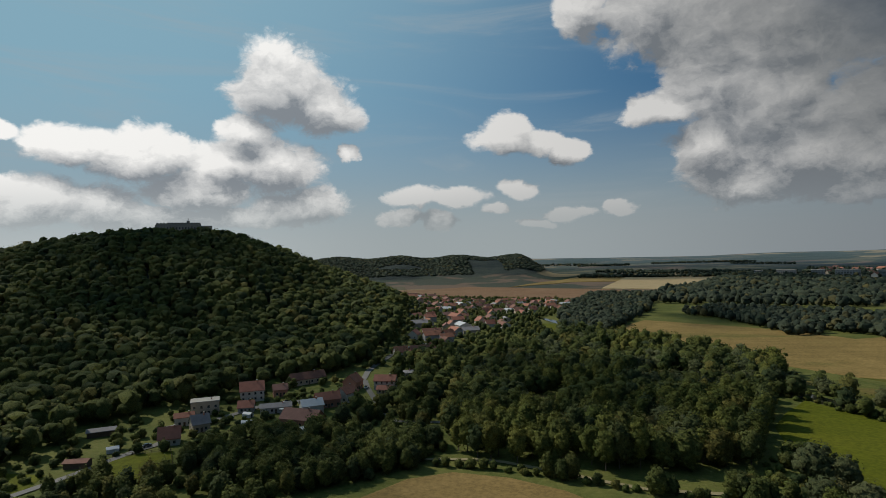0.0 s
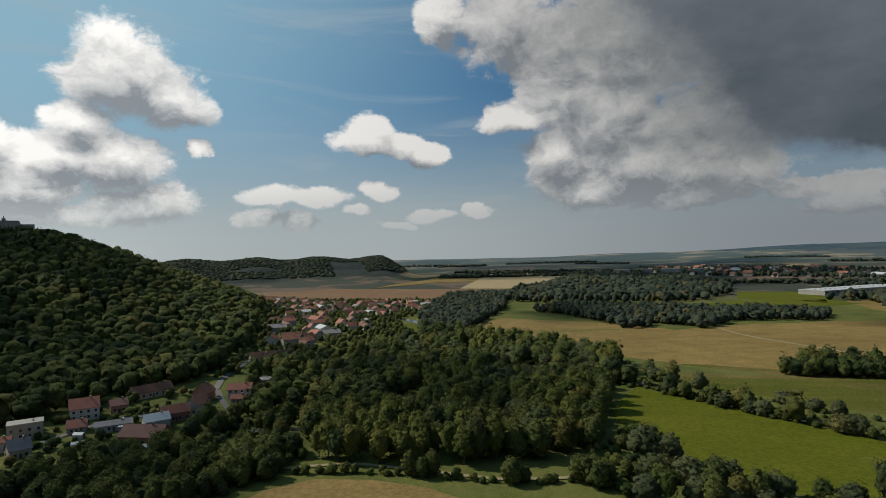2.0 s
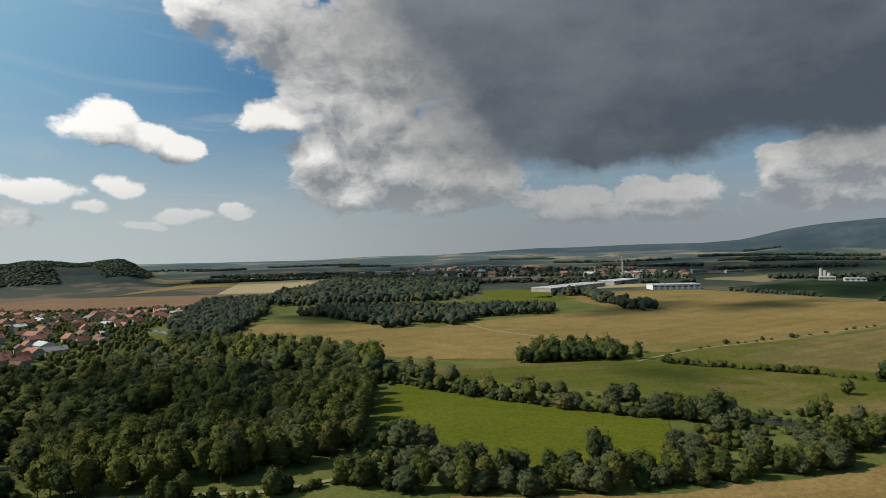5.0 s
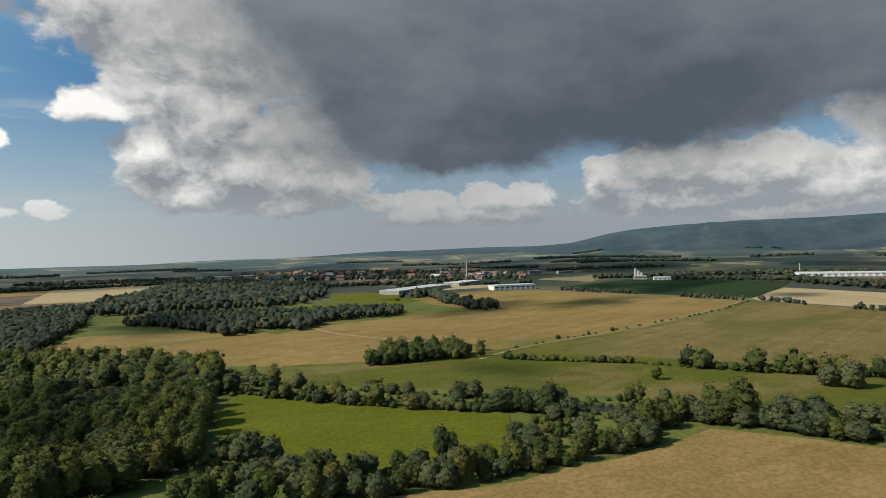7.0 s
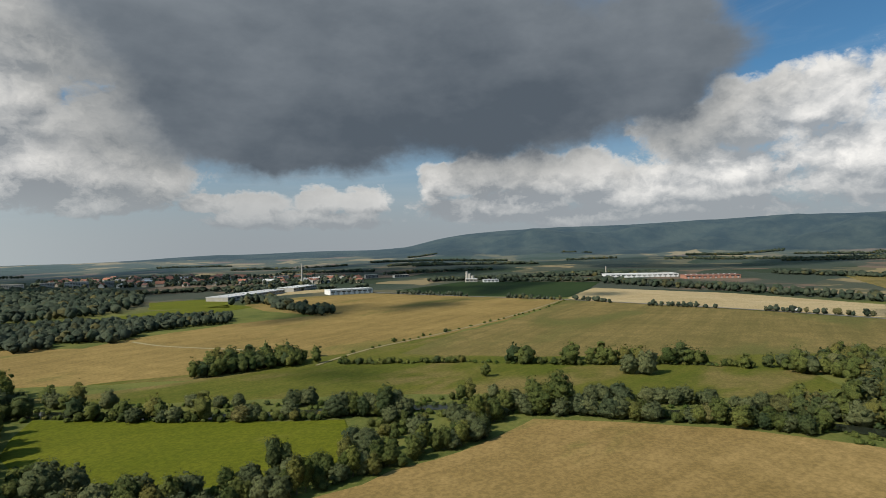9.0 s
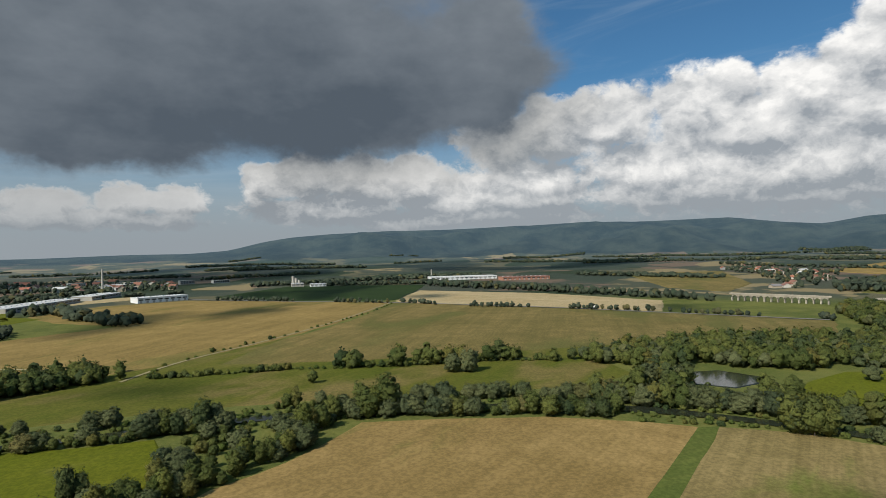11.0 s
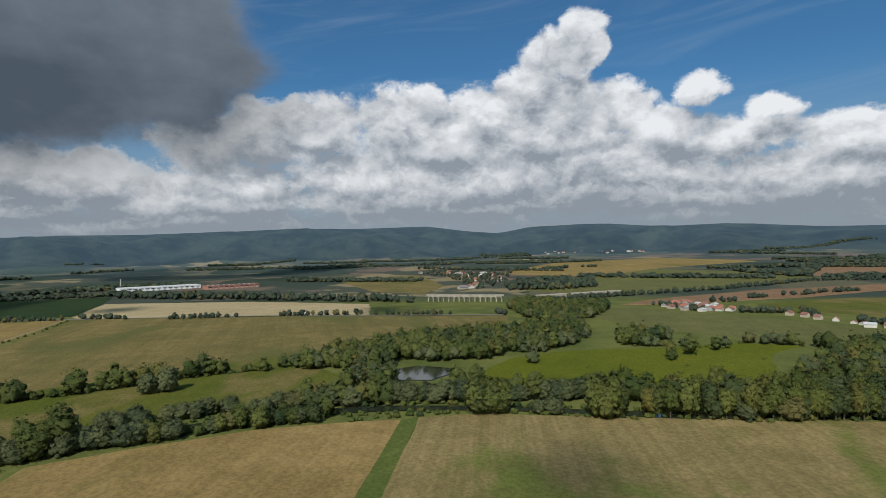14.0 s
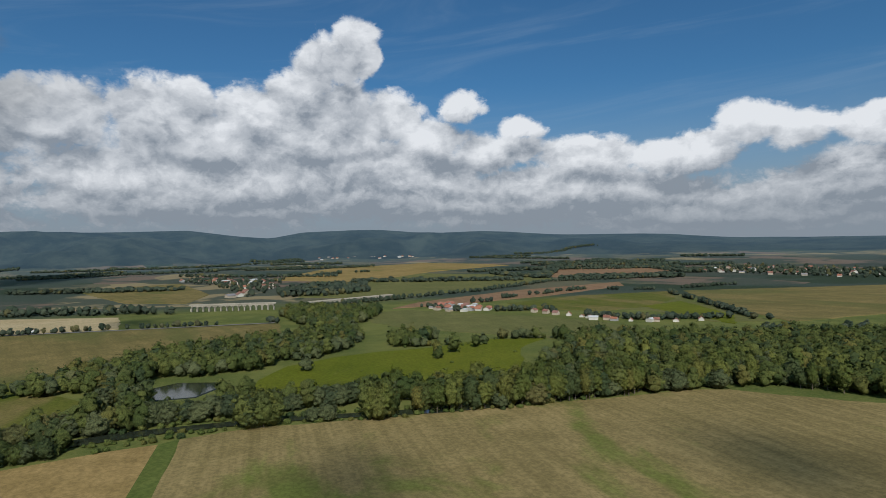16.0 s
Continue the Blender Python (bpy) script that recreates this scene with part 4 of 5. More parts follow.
# belt between the meadow and the nearest stubble: a tall row along the field, scrub behind it
for x, y in along([(96, 196), (118, 178), (137, 157), (165, 137), (200, 118), (232, 104), (262, 95)], 3.4, 4.5, 21):
    plant(rng.choice(["broad", "broad", "willow", "poplar", "fruit"]), x, y, rng.uniform(0.55, 0.9), rng)
for x, y in along([(124, 200), (146, 172), (172, 147), (196, 131), (225, 142), (240, 148)], 4.2, 5.0, 22):
    plant(rng.choice(["broad", "willow", "fruit", "fruit", "shrub"]), x, y, rng.uniform(0.55, 0.95), rng)
for x, y in scatter([(205, 128), (235, 112), (268, 100), (284, 92), (284, 118), (268, 140), (250, 155), (232, 148)], 7.5, 23):
    if not inside(x, y, [(240, 118), (268, 108), (272, 122), (252, 136)]):
        plant(rng.choice(["shrub", "shrub", "fruit", "willow"]), x, y, rng.uniform(0.6, 1.0), rng)
for key, x, y, s in (("poplar", 180, 153, 0.95), ("poplar", 183, 150, 0.8), ("poplar", 268, 104, 0.9), ("broad", 276, 98, 1.0), ("poplar", 272, 101, 0.75), ("willow", 132, 214, 1.2)):
    plant(key, x, y, s, rng)
# the river's banks, stretch by stretch: line, gap, spread, kinds, sizes
BANKS = [([(120, 600), (128, 560), (142, 450), (176, 365), (196, 322)], 4.5, 5, ("willow", "broad", "shrub"), (0.55, 0.9)),
         ([(150, 560), (168, 450), (206, 365), (222, 318)], 4.5, 5, ("broad", "willow", "shrub"), (0.6, 0.95)),
         ([(202, 305), (214, 272), (228, 232), (240, 205), (254, 178)], 3.6, 3.5, ("fruit", "willow", "broad", "fruit"), (0.6, 0.95)),
         ([(222, 320), (240, 278), (256, 236), (274, 200), (288, 172), (303, 140)], 4.6, 3.0, ("shrub", "fruit", "shrub", "willow"), (0.6, 0.95)),
         ([(254, 178), (264, 162), (276, 142)], 3.0, 4.0, ("willow", "broad", "broad"), (0.8, 1.15)),
         ([(303, 140), (318, 108), (332, 70)], 4.0, 4.0, ("willow", "fruit", "shrub", "broad"), (0.6, 0.95)),
         ([(294, 100), (302, 70), (306, 40)], 3.0, 4.5, ("willow", "willow", "fruit", "broad"), (0.75, 1.05)),
         ([(306, 40), (308, 10), (310, -20), (308, -48)], 3.2, 5.0, ("broad", "fruit", "broad", "willow"), (0.6, 1.0)),
         ([(334, 66), (340, 30), (342, 0), (337, -36)], 3.6, 4.5, ("willow", "fruit", "willow"), (0.6, 0.95)),
         ([(337, -36), (328, -78), (316, -116), (302, -158), (288, -192)], 3.0, 4.5, ("willow", "willow", "broad"), (0.85, 1.15)),
         ([(288, -192), (268, -222), (248, -258), (226, -300)], 2.8, 6.0, ("poplar", "willow", "broad", "broad"), (0.95, 1.25)),
         ([(300, -52), (297, -84), (290, -108)], 6.0, 2.0, ("shrub",), (0.5, 0.8)),
         ([(284, -118), (279, -132)], 1.9, 5.0, ("broad", "broad", "poplar"), (1.1, 1.35)),
         ([(273, -146), (268, -160)], 4.5, 2.0, ("willow", "shrub"), (0.7, 0.9)),
         ([(256, -170), (248, -184)], 2.4, 4.0, ("poplar", "broad"), (1.1, 1.3)),
         ([(246, -192), (226, -230), (206, -272), (184, -316), (158, -360)], 2.9, 3.5, ("poplar", "broad", "poplar", "willow"), (0.95, 1.25))]
for i, (line, gap, spread, kinds, (lo, hi)) in enumerate(BANKS):
    for x, y in along(line, gap, spread, 31 + i):
        plant(rng.choice(kinds), x, y, rng.uniform(lo, hi), rng)
for i, side in enumerate((-8.0, 8.0)):
    for x, y in along([(x + side, y) for x, y in RIVER[3:21]], 5.0, 3.0, 80 + i):
        plant("shrub", x, y, rng.uniform(0.4, 0.8), rng)
# trees in front of the village, and its gardens
for x, y in scatter([(-101, 226), (-112, 258), (-92, 272), (-61, 284), (-43, 275), (-8, 284), (0, 250), (-14, 234), (-31, 222), (-58, 212)], 6.0, 41):
    plant(rng.choice(["broad", "broad", "broad", "fruit"]), x, y, rng.uniform(0.6, 0.82), rng)
for x, y in scatter([(-160, 205), (-130, 228), (-101, 224), (-58, 208), (-40, 200), (-70, 170), (-130, 170)], 7.0, 42):
    plant(rng.choice(["broad", "fruit", "shrub"]), x, y, rng.uniform(0.5, 0.85), rng)
for x, y in clear_of_houses(scatter([(-60, 290), (-5, 292), (0, 330), (10, 380), (30, 440), (-20, 450), (-40, 425), (-35, 385), (-28, 340), (-48, 310)], 7.5, 44), 9):
    plant(rng.choice(["broad", "broad", "fruit", "fruit"]), x, y, rng.uniform(0.5, 0.8), rng)
for x, y in clear_of_houses(scatter([(-180, 235), (-170, 296), (-140, 332), (-118, 358), (-75, 394), (-48, 400), (-48, 300), (-90, 280), (-140, 238), (-165, 215)], 7.0, 45), 8):
    if rng.random() < 0.62 and not inside(x, y, [(-146, 254), (-121, 262), (-108, 234), (-130, 229)]):
        plant(rng.choice(["fruit", "fruit", "shrub", "shrub"]), x, y, rng.uniform(0.5, 0.9), rng)
VALLEY = [(-60, 400), (-40, 430), (30, 455), (86, 525), (110, 600), (105, 700), (160, 800), (230, 900), (200, 1010), (60, 1050), (-60, 1120), (-180, 1230), (-220, 1100), (-60, 760), (-45, 560)]
grove("garden_trees", "many garden trees between the village houses", clear_of_houses(scatter(VALLEY, 9.5, 46), 10), "broad", 0.5, 47, 6, 20)
# lane-side row
for x, y in along([(-5, 238), (22, 231), (45, 220), (69, 206), (95, 200), (122, 194)], 3.6, 1.2, 43):
    plant(rng.choice(["fruit", "shrub", "fruit", "broad"]), x, y, rng.uniform(0.5, 0.75), rng)
# wood beyond the second stubble field
RIGHT_WOOD = [(225, -235), (214, -252), (191, -303), (157, -360), (132, -374), (84, -384), (20, -430), (20, -620), (137, -626), (196, -580), (281, -489), (255, -390), (246, -315), (240, -265)]
for x, y in scatter(RIGHT_WOOD, 8.8, 51):
    plant(rng.choice(["broad", "broad", "poplar", "willow", "broad"]) if math.hypot(x, y) < 470 else "broad", x, y, rng.uniform(0.85, 1.2), rng)
# woods round the pond and the meadows
POND_WOODS = [[(463, -32), (440, -50), (428, -78), (432, -104), (446, -124), (428, -150), (424, -181), (436, -212), (436, -251), (452, -285), (500, -330), (586, -365), (564, -326), (549, -266), (548, -185), (533, -126), (487, -57)],
              [(560, -327), (586, -365), (618, -414), (673, -470), (700, -500), (860, -430), (774, -374), (673, -345)],
              [(368, -62), (360, -92), (374, -98), (398, -90), (420, -82)], [(352, -120), (360, -140), (345, -150), (335, -130)], [(425, -312), (415, -345), (440, -372), (470, -352), (450, -320)],
              [(290, -300), (284, -330), (306, -420), (330, -470), (290, -490), (262, -400)]]
for i, poly in enumerate(POND_WOODS):
    for x, y in scatter(poly, 9.0, 61 + i):
        plant(rng.choice(["broad", "willow", "broad"]), x, y, rng.uniform(0.7, 1.25), rng)
# clump and hedgerow between the pasture and the large fields
for x, y in scatter([(296, 322), (345, 293), (366, 280), (384, 292), (365, 322), (330, 338)], 6.5, 71):
    plant("broad", x, y, rng.uniform(0.75, 1.05), rng)
for x, y in along([(377, 256), (393, 217), (410, 179), (414, 168)], 2.6, 3.0, 72):
    plant(rng.choice(["fruit", "shrub", "fruit"]), x, y, rng.uniform(0.85, 1.35), rng)
for x, y in along([(414, 168), (419, 142), (422, 118)], 5.0, 1.5, 76):
    plant("shrub", x, y, rng.uniform(0.6, 0.9), rng)
for x, y in along([(421, 138), (426, 110), (432, 82), (440, 56), (452, 30), (456, 6), (456, -28)], 2.5, 3.2, 73):
    plant(rng.choice(["fruit", "shrub", "fruit", "broad"]), x, y, rng.uniform(0.6, 0.95), rng)
for x, y in along([(384, 262), (417, 274), (480, 267), (557, 248), (681, 228), (804, 211), (949, 212)], 17, 1.0, 74):
    plant("shrub", x, y, rng.uniform(0.35, 0.7), rng)
for x, y in along([(427, -320), (385, -372), (392, -420), (372, -440)], 6.0, 7.0, 77):
    plant(rng.choice(["shrub", "shrub", "fruit", "willow"]), x, y, rng.uniform(0.6, 1.0), rng)
for x, y in along([(372, -440), (340, -446), (318, -452), (300, -480)], 4.0, 6.0, 78):
    plant(rng.choice(["shrub", "fruit", "broad"]), x, y, rng.uniform(0.7, 1.0), rng)
# single trees
for key, x, y, s in (("broad", 371, 137, 1.35), ("poplar", 299, 77, 1.15), ("broad", 303, 72, 1.5), ("broad", 297, 80, 1.2), ("broad", 428, 92, 1.2), ("broad", 448, 95, 0.9), ("broad", 436, 66, 1.0), ("broad", 441, 58, 1.1), ("poplar", 454, 20, 1.2), ("poplar", 455, 14, 1.05),
                     ("broad", 452, -21, 1.35), ("willow", 410, 50, 1.3), ("willow", 412, 39, 1.4), ("fruit", 556, 248, 1.7), ("fruit", 524, 258, 1.2), ("fruit", 483, 268, 1.1), ("broad", 362, 288, 1.1), ("broad", 375, 276, 0.95), ("broad", 398, 293, 0.7),
                     ("poplar", 365, -310, 0.95), ("broad", 358, -306, 0.9), ("broad", 370, -334, 0.95), ("broad", 376, -364, 0.85), ("willow", 395, -210, 0.8), ("shrub", 332, -366, 1.3), ("shrub", 336, -300, 1.2), ("broad", 430, -100, 1.3), ("broad", 424, -84, 1.35)):
    plant(key, x, y, s, rng)
plant_all()

# hillside forest
hill = [p for p in scatter([(-640, 560), (-330, 240), (-185, 238), (-172, 300), (-140, 336), (-118, 362), (-75, 396), (-52, 440), (-44, 560), (-50, 760), (-130, 900), (-360, 860), (-640, 760)], 9.2, 81)
        if min((math.hypot(p[0] - h[0], p[1] - h[1]) for h in HOUSES[:26]), default=99) > 9 and math.hypot(p[0] + 347, p[1] - 797) > 38 and math.hypot(p[0] + 335, p[1] - 762) > 26]
grove("hillside_forest", "dense dark green broadleaf forest covering the castle hill", hill, "broad", 1.05, 82, 6, 30)

# woods and belts of trees on the plain, as dark lines
WOODS = [[(302, 760), (323, 692), (330, 590), (322, 560), (352, 553), (372, 590), (397, 525), (468, 572), (553, 535), (605, 580), (528, 650), (450, 720), (367, 800)], [(113, 560), (172, 605), (276, 804), (370, 1043), (267, 1078), (182, 871), (140, 720)],
         [(325, 931), (348, 888), (420, 850), (500, 805), (590, 790), (650, 835), (713, 880), (806, 994), (745, 1200), (520, 1250), (420, 1150)], [(747, 721), (778, 684), (655, 509), (652, 476), (675, 460), (700, 490), (715, 545), (860, 740)],
         [(560, 1300), (841, 1037), (958, 1346), (856, 1728)], [(1239, -589), (1386, -775), (1248, -828), (1077, -729), (1044, -623), (1099, -534)], [(1440, 230), (1260, -20), (1010, -250), (920, -294), (1030, -180), (1200, 0), (1380, 230)]]
for i, poly in enumerate(WOODS):
    far = math.hypot(*poly[0]) > 900
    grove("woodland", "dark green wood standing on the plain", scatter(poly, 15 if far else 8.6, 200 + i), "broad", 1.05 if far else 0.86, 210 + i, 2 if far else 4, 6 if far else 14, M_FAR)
BELTS = [([(958, 200), (884, 90), (856, -28), (798, -176), (735, -280)], 4, 11), ([(734, -268), (696, -338)], 6, 7), ([(863, -620), (874, -732), (879, -869), (951, -1180), (865, -1313), (755, -1496)], 9, 8), ([(686, -666), (709, -793), (727, -1014), (594, -1065), (538, -1280)], 8, 8),
         ([(1317, -1353), (1046, -1273), (1399, -1786)], 20, 9), ([(977, -1257), (870, -1381), (784, -1517)], 16, 9), ([(1517, -2192), (1100, -1900), (785, -1647)], 40, 9), ([(548, -1017), (400, -850), (262, -693)], 3, 6),
         ([(230, -610), (149, -690), (40, -740)], 7, 5), ([(705, -575), (603, -566), (530, -640), (470, -622)], 5, 6), ([(1033, 568), (990, 400), (947, 214)], 4, 12), ([(440, -618), (404, -618), (360, -630), (300, -690), (258, -715)], 6, 6)]
BELTS += [([(840, -450), (856, -560), (862, -650)], 9, 6), ([(905, -420), (880, -470)], 8, 6)]
wr = random.Random(31)
for i in range(64):
    a, r = radians(wr.uniform(-12, 172)), wr.uniform(1350, 3600)
    t, ln = a + radians(90 + wr.uniform(-28, 28)), wr.uniform(90, 330)
    if a < 0.32 and r < 2700:
        continue
    x, y = r * math.sin(a), r * math.cos(a)
    BELTS.append(([(x - ln * math.sin(t), y - ln * math.cos(t)), (x, y + wr.uniform(-30, 30)), (x + ln * math.sin(t), y + ln * math.cos(t))], wr.uniform(6, 30), 10))
for i, (line, spread, gap) in enumerate(BELTS):
    far = math.hypot(*line[0]) > 1250
    row = along(line, (0.8 if far else 0.6) * gap / max(1, spread / 10), spread, 300 + i)
    if spread < 9:          # thin rows are broken by gaps
        row = [p for p in row if math.sin(p[0] * 0.11 + i) + math.sin(p[1] * 0.06 - p[0] * 0.03) > -0.35]
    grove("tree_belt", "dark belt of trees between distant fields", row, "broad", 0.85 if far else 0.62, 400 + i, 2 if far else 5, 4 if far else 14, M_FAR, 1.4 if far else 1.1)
# trees between the town's and the far villages' houses
TOWNS = [[(1040, 1560), (1200, 1100), (1313, 800), (1560, 1000), (1640, 1300), (1500, 1700), (1240, 2050)], [(1900, -590), (1960, -680), (1700, -840), (1350, -640), (1150, -480), (1250, -520), (1640, -600)], [(830, -1978), (880, -1703), (560, -1600), (332, -1560), (300, -1750), (395, -1880)]]
for i, poly in enumerate(TOWNS):
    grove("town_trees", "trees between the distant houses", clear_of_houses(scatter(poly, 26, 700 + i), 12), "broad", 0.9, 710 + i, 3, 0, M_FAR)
ridge = [p for p in scatter([(-620, 1750), (-620, 2300), (380, 2300), (400, 1950), (100, 1750)], 12.5, 720) if gz(*p) > 16 and math.sin(p[0] / 90) + math.sin(p[1] / 70 + 2) > -1.7 and not (90 < p[0] < 190 and p[1] < 2100)]
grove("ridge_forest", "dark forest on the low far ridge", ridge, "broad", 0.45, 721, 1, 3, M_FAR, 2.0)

# ---- castle ruin on the hill ----
def castle():
    root = new("castle")
    x, y = -347, 797
    z = gz(x, y)
    root.matrix_basis = pose(x, y, z - 0.5, 0, 0, 23)
    tagged(root, "long pale stone castle ruin on the wooded hilltop", "castle")
    part("palace_wall", box(-33, -5, -6, 22, 6, 20), M_STONE, root)
    part("wing", box(-34, -9, -6, -20, -5.01, 18), M_STONE, root)
    part("bastion", box(22.01, -3, -6, 36, 8, 17), M_STONE, root)
    part("roof", box(-20, -4, 20.01, 20, 5, 21.2), M_SLATE, root, "low grey roof")
    tower = part("tower", box(4, 0, 21.21, 8, 4, 24), M_STONE, root)
    part("spire", box(5.6, 1.6, 24.01, 6.4, 2.4, 27), M_TIMBER, tower)
    for i in range(14):
        part("window", box(-31 + i * 3.7, -5.2 if i > 3 else -9.2, 12, -29.6 + i * 3.7, -4.98 if i > 3 else -8.98, 15), M_GLASS, root)
    for i in range(14):
        part("merlon", box(-32 + i * 3.9, -5, 20.01 if i > 3 else 20.01, -30 + i * 3.9, -4.2, 21.0), M_STONE, root)


castle()


# ---- railway viaduct ----
def viaduct(x0, y0, x1, y1, arches, deck, label):
    """Arched stone viaduct from one end to the other; deck: height over the valley floor."""
    root = new("viaduct")
    ln = math.hypot(x1 - x0, y1 - y0)
    ang = math.degrees(math.atan2(y1 - y0, x1 - x0))
    root.matrix_basis = pose(x0, y0, min(gz(x0, y0), gz(x1, y1)), 0, 0, ang)
    tagged(root, label, "viaduct")
    step = ln / arches
    w, spring = 4.5, deck - 2.2 - step * 0.36
    for i in range(arches + 1):
        part("pier", box(i * step - 0.9, -w / 2, -4, i * step + 0.9, w / 2, spring), M_STONE, root)
    for i in range(arches):
        bm = bmesh.new()
        seg, lo, hi = 8, [], []
        for k in range(seg + 1):
            a = math.pi * k / seg
            px = i * step + step / 2 - math.cos(a) * (step / 2 - 0.9)
            lo.append((px, spring + math.sin(a) * step * 0.36))
            hi.append((i * step + step * k / seg, deck - 1.0))
        rings = []
        for s in (-w / 2, w / 2):
            rings.append(([bm.verts.new((p, s, q)) for p, q in lo], [bm.verts.new((p, s, q)) for p, q in hi]))
        for k in range(seg):
            for r_, flip in ((rings[0], False), (rings[1], True)):
                f = (r_[0][k], r_[0][k + 1], r_[1][k + 1], r_[1][k])
                bm.faces.new(f[::-1] if flip else f)
            bm.faces.new((rings[0][0][k], rings[1][0][k], rings[1][0][k + 1], rings[0][0][k + 1]))
        part("arch", bm, M_STONE, root)
    part("deck", box(-3, -w / 2 - 0.5, deck - 1.0, ln + 3, w / 2 + 0.5, deck), M_STONE, root)
    for s in (-1, 1):
        part("parapet", box(-3, s * (w / 2 + 0.35) - 0.15, deck + 0.004, ln + 3, s * (w / 2 + 0.35) + 0.15, deck + 1.1), M_STONE, root)
    for i in range(0, arches + 1, 3):
        part("mast", box(i * step - 0.12, w / 2 + 0.55, deck - 1, i * step + 0.12, w / 2 + 0.8, deck + 6), M_TIMBER, root)
    return root


viaduct(952, -312, 876, -412, 14, 10.5, "pale stone railway viaduct with round arches over fields")
viaduct(868, -470, 880, -640, 18, 8.0, "long pale stone railway viaduct half hidden by trees")


# ---- works, warehouses and the town's tall buildings ----
def hall(name, label, x, y, turn, w, d, h, wall, roof, bays=8, category="warehouse"):
    """A flat-roofed hall with ribbed walls, loading doors, a window band and roof hoods."""
    root = new(name)
    root.matrix_basis = pose(x, y, gz(x, y), 0, 0, turn)
    tagged(root, label, category)
    HOUSES.append((x, y))
    part("wall", box(-w / 2, -d / 2, -3, w / 2, d / 2, h), wall, root)
    part("roof", box(-w / 2 - 0.4, -d / 2 - 0.4, h, w / 2 + 0.4, d / 2 + 0.4, h + 0.8), roof, root)
    if category == "building":
        for i in range(bays * 3):
            for j in range(4):
                cx, cz = -w / 2 + (i + 0.5) * w / bays / 3, 2 + j * (h - 2) / 4
                part("window", box(cx - w / bays / 9, -d / 2 - 0.12, cz, cx + w / bays / 9, -d / 2, cz + 1.5), M_GLASS, root)
        return root
    for i in range(bays):
        cx = -w / 2 + (i + 0.5) * w / bays
        for s in (-1, 1):
            y0, y1 = sorted((s * d / 2, s * (d / 2 + 0.12)))
            part("window", box(cx - w / bays * 0.36, y0, h * 0.52, cx + w / bays * 0.36, y1, h * 0.78), M_GLASS, root)
        part("loading_door", box(cx - 2, -d / 2 - 0.14, 0, cx + 2, -d / 2, min(4.2, h * 0.45)), M_PLASTER_G, root)
        part("roof_hood", box(cx - 1.5, -2, h + 0.8, cx + 1.5, 2, h + 2.0), M_METAL, root)
    return root


hall("warehouse", "long pale grey warehouse at the edge of town", 900, 820, 10, 200, 45, 7.5, M_CONCRETE, M_METAL, 16)
hall("warehouse", "pale grey warehouse wing beside the long hall", 1090, 850, 10, 110, 40, 8, M_CONCRETE, M_METAL, 10)
hall("warehouse", "white clad warehouse on the field edge", 1020, 668, -35, 90, 34, 9, M_WHITE, M_METAL, 8)
hall("factory", "long white factory with bright roof", 1640, 170, -70, 185, 50, 8, M_WHITE, M_WHITE, 14, "factory")
hall("factory", "low brick works beside the white factory", 1600, 0, -70, 130, 40, 8, M_BRICK, M_TILE_OLD, 10, "factory")
hall("farm_hall", "white farm hall by the dark crop field", 1402, 500, -62, 38, 16, 7, M_WHITE, M_METAL, 4, "barn")
hall("farm_hall", "grey low farm building by the silo", 1402, 552, -62, 30, 14, 8, M_CONCRETE, M_METAL, 3, "barn")
for x, y, w, h in ((896, 1694, 26, 22), (950, 1650, 60, 24), (1012, 1608, 40, 24), (1060, 1560, 70, 24), (1124, 1517, 30, 22), (1400, 1150, 50, 20), (1500, 1060, 60, 14), (1420, 1010, 70, 12), (1560, 940, 50, 14), (1330, 960, 60, 10), (1600, 860, 60, 10)):
    hall("apartment_block", "pale slab apartment block in the town", x, y, -35, w * 0.8, 14, h * 0.72, M_PLASTER_G, M_CONCRETE, 3, "building")


def stack(name, label, x, y, r, h, mat, category):
    root = new(name)
    root.matrix_basis = pose(x, y, gz(x, y))
    tagged(root, label, category)
    bm = bmesh.new()
    bmesh.ops.create_cone(bm, cap_ends=True, segments=16, radius1=r, radius2=r * 0.75, depth=h + 2, matrix=Matrix.Translation((0, 0, h / 2 - 1)))
    part("shaft", bm, mat, root)
    bm = bmesh.new()
    bmesh.ops.create_cone(bm, cap_ends=True, segments=16, radius1=r * 0.85, radius2=r * 0.85, depth=h * 0.04, matrix=Matrix.Translation((0, 0, h * 1.0)))
    part("collar", bm, M_PLASTER_G, root)


stack("chimney_stack", "tall slender works chimney above the town", 1316, 1011, 2.6, 52, M_CONCRETE, "chimney")
stack("chimney_stack", "slim pale factory chimney", 1680, 262, 2.0, 26, M_CONCRETE, "chimney")
for i in range(3):
    stack("grain_silo", "tall grey concrete grain silo tower", 1408 + i * 2, 566 - i * 7, 4.0, 26 - 5 * i, M_CONCRETE, "silo")

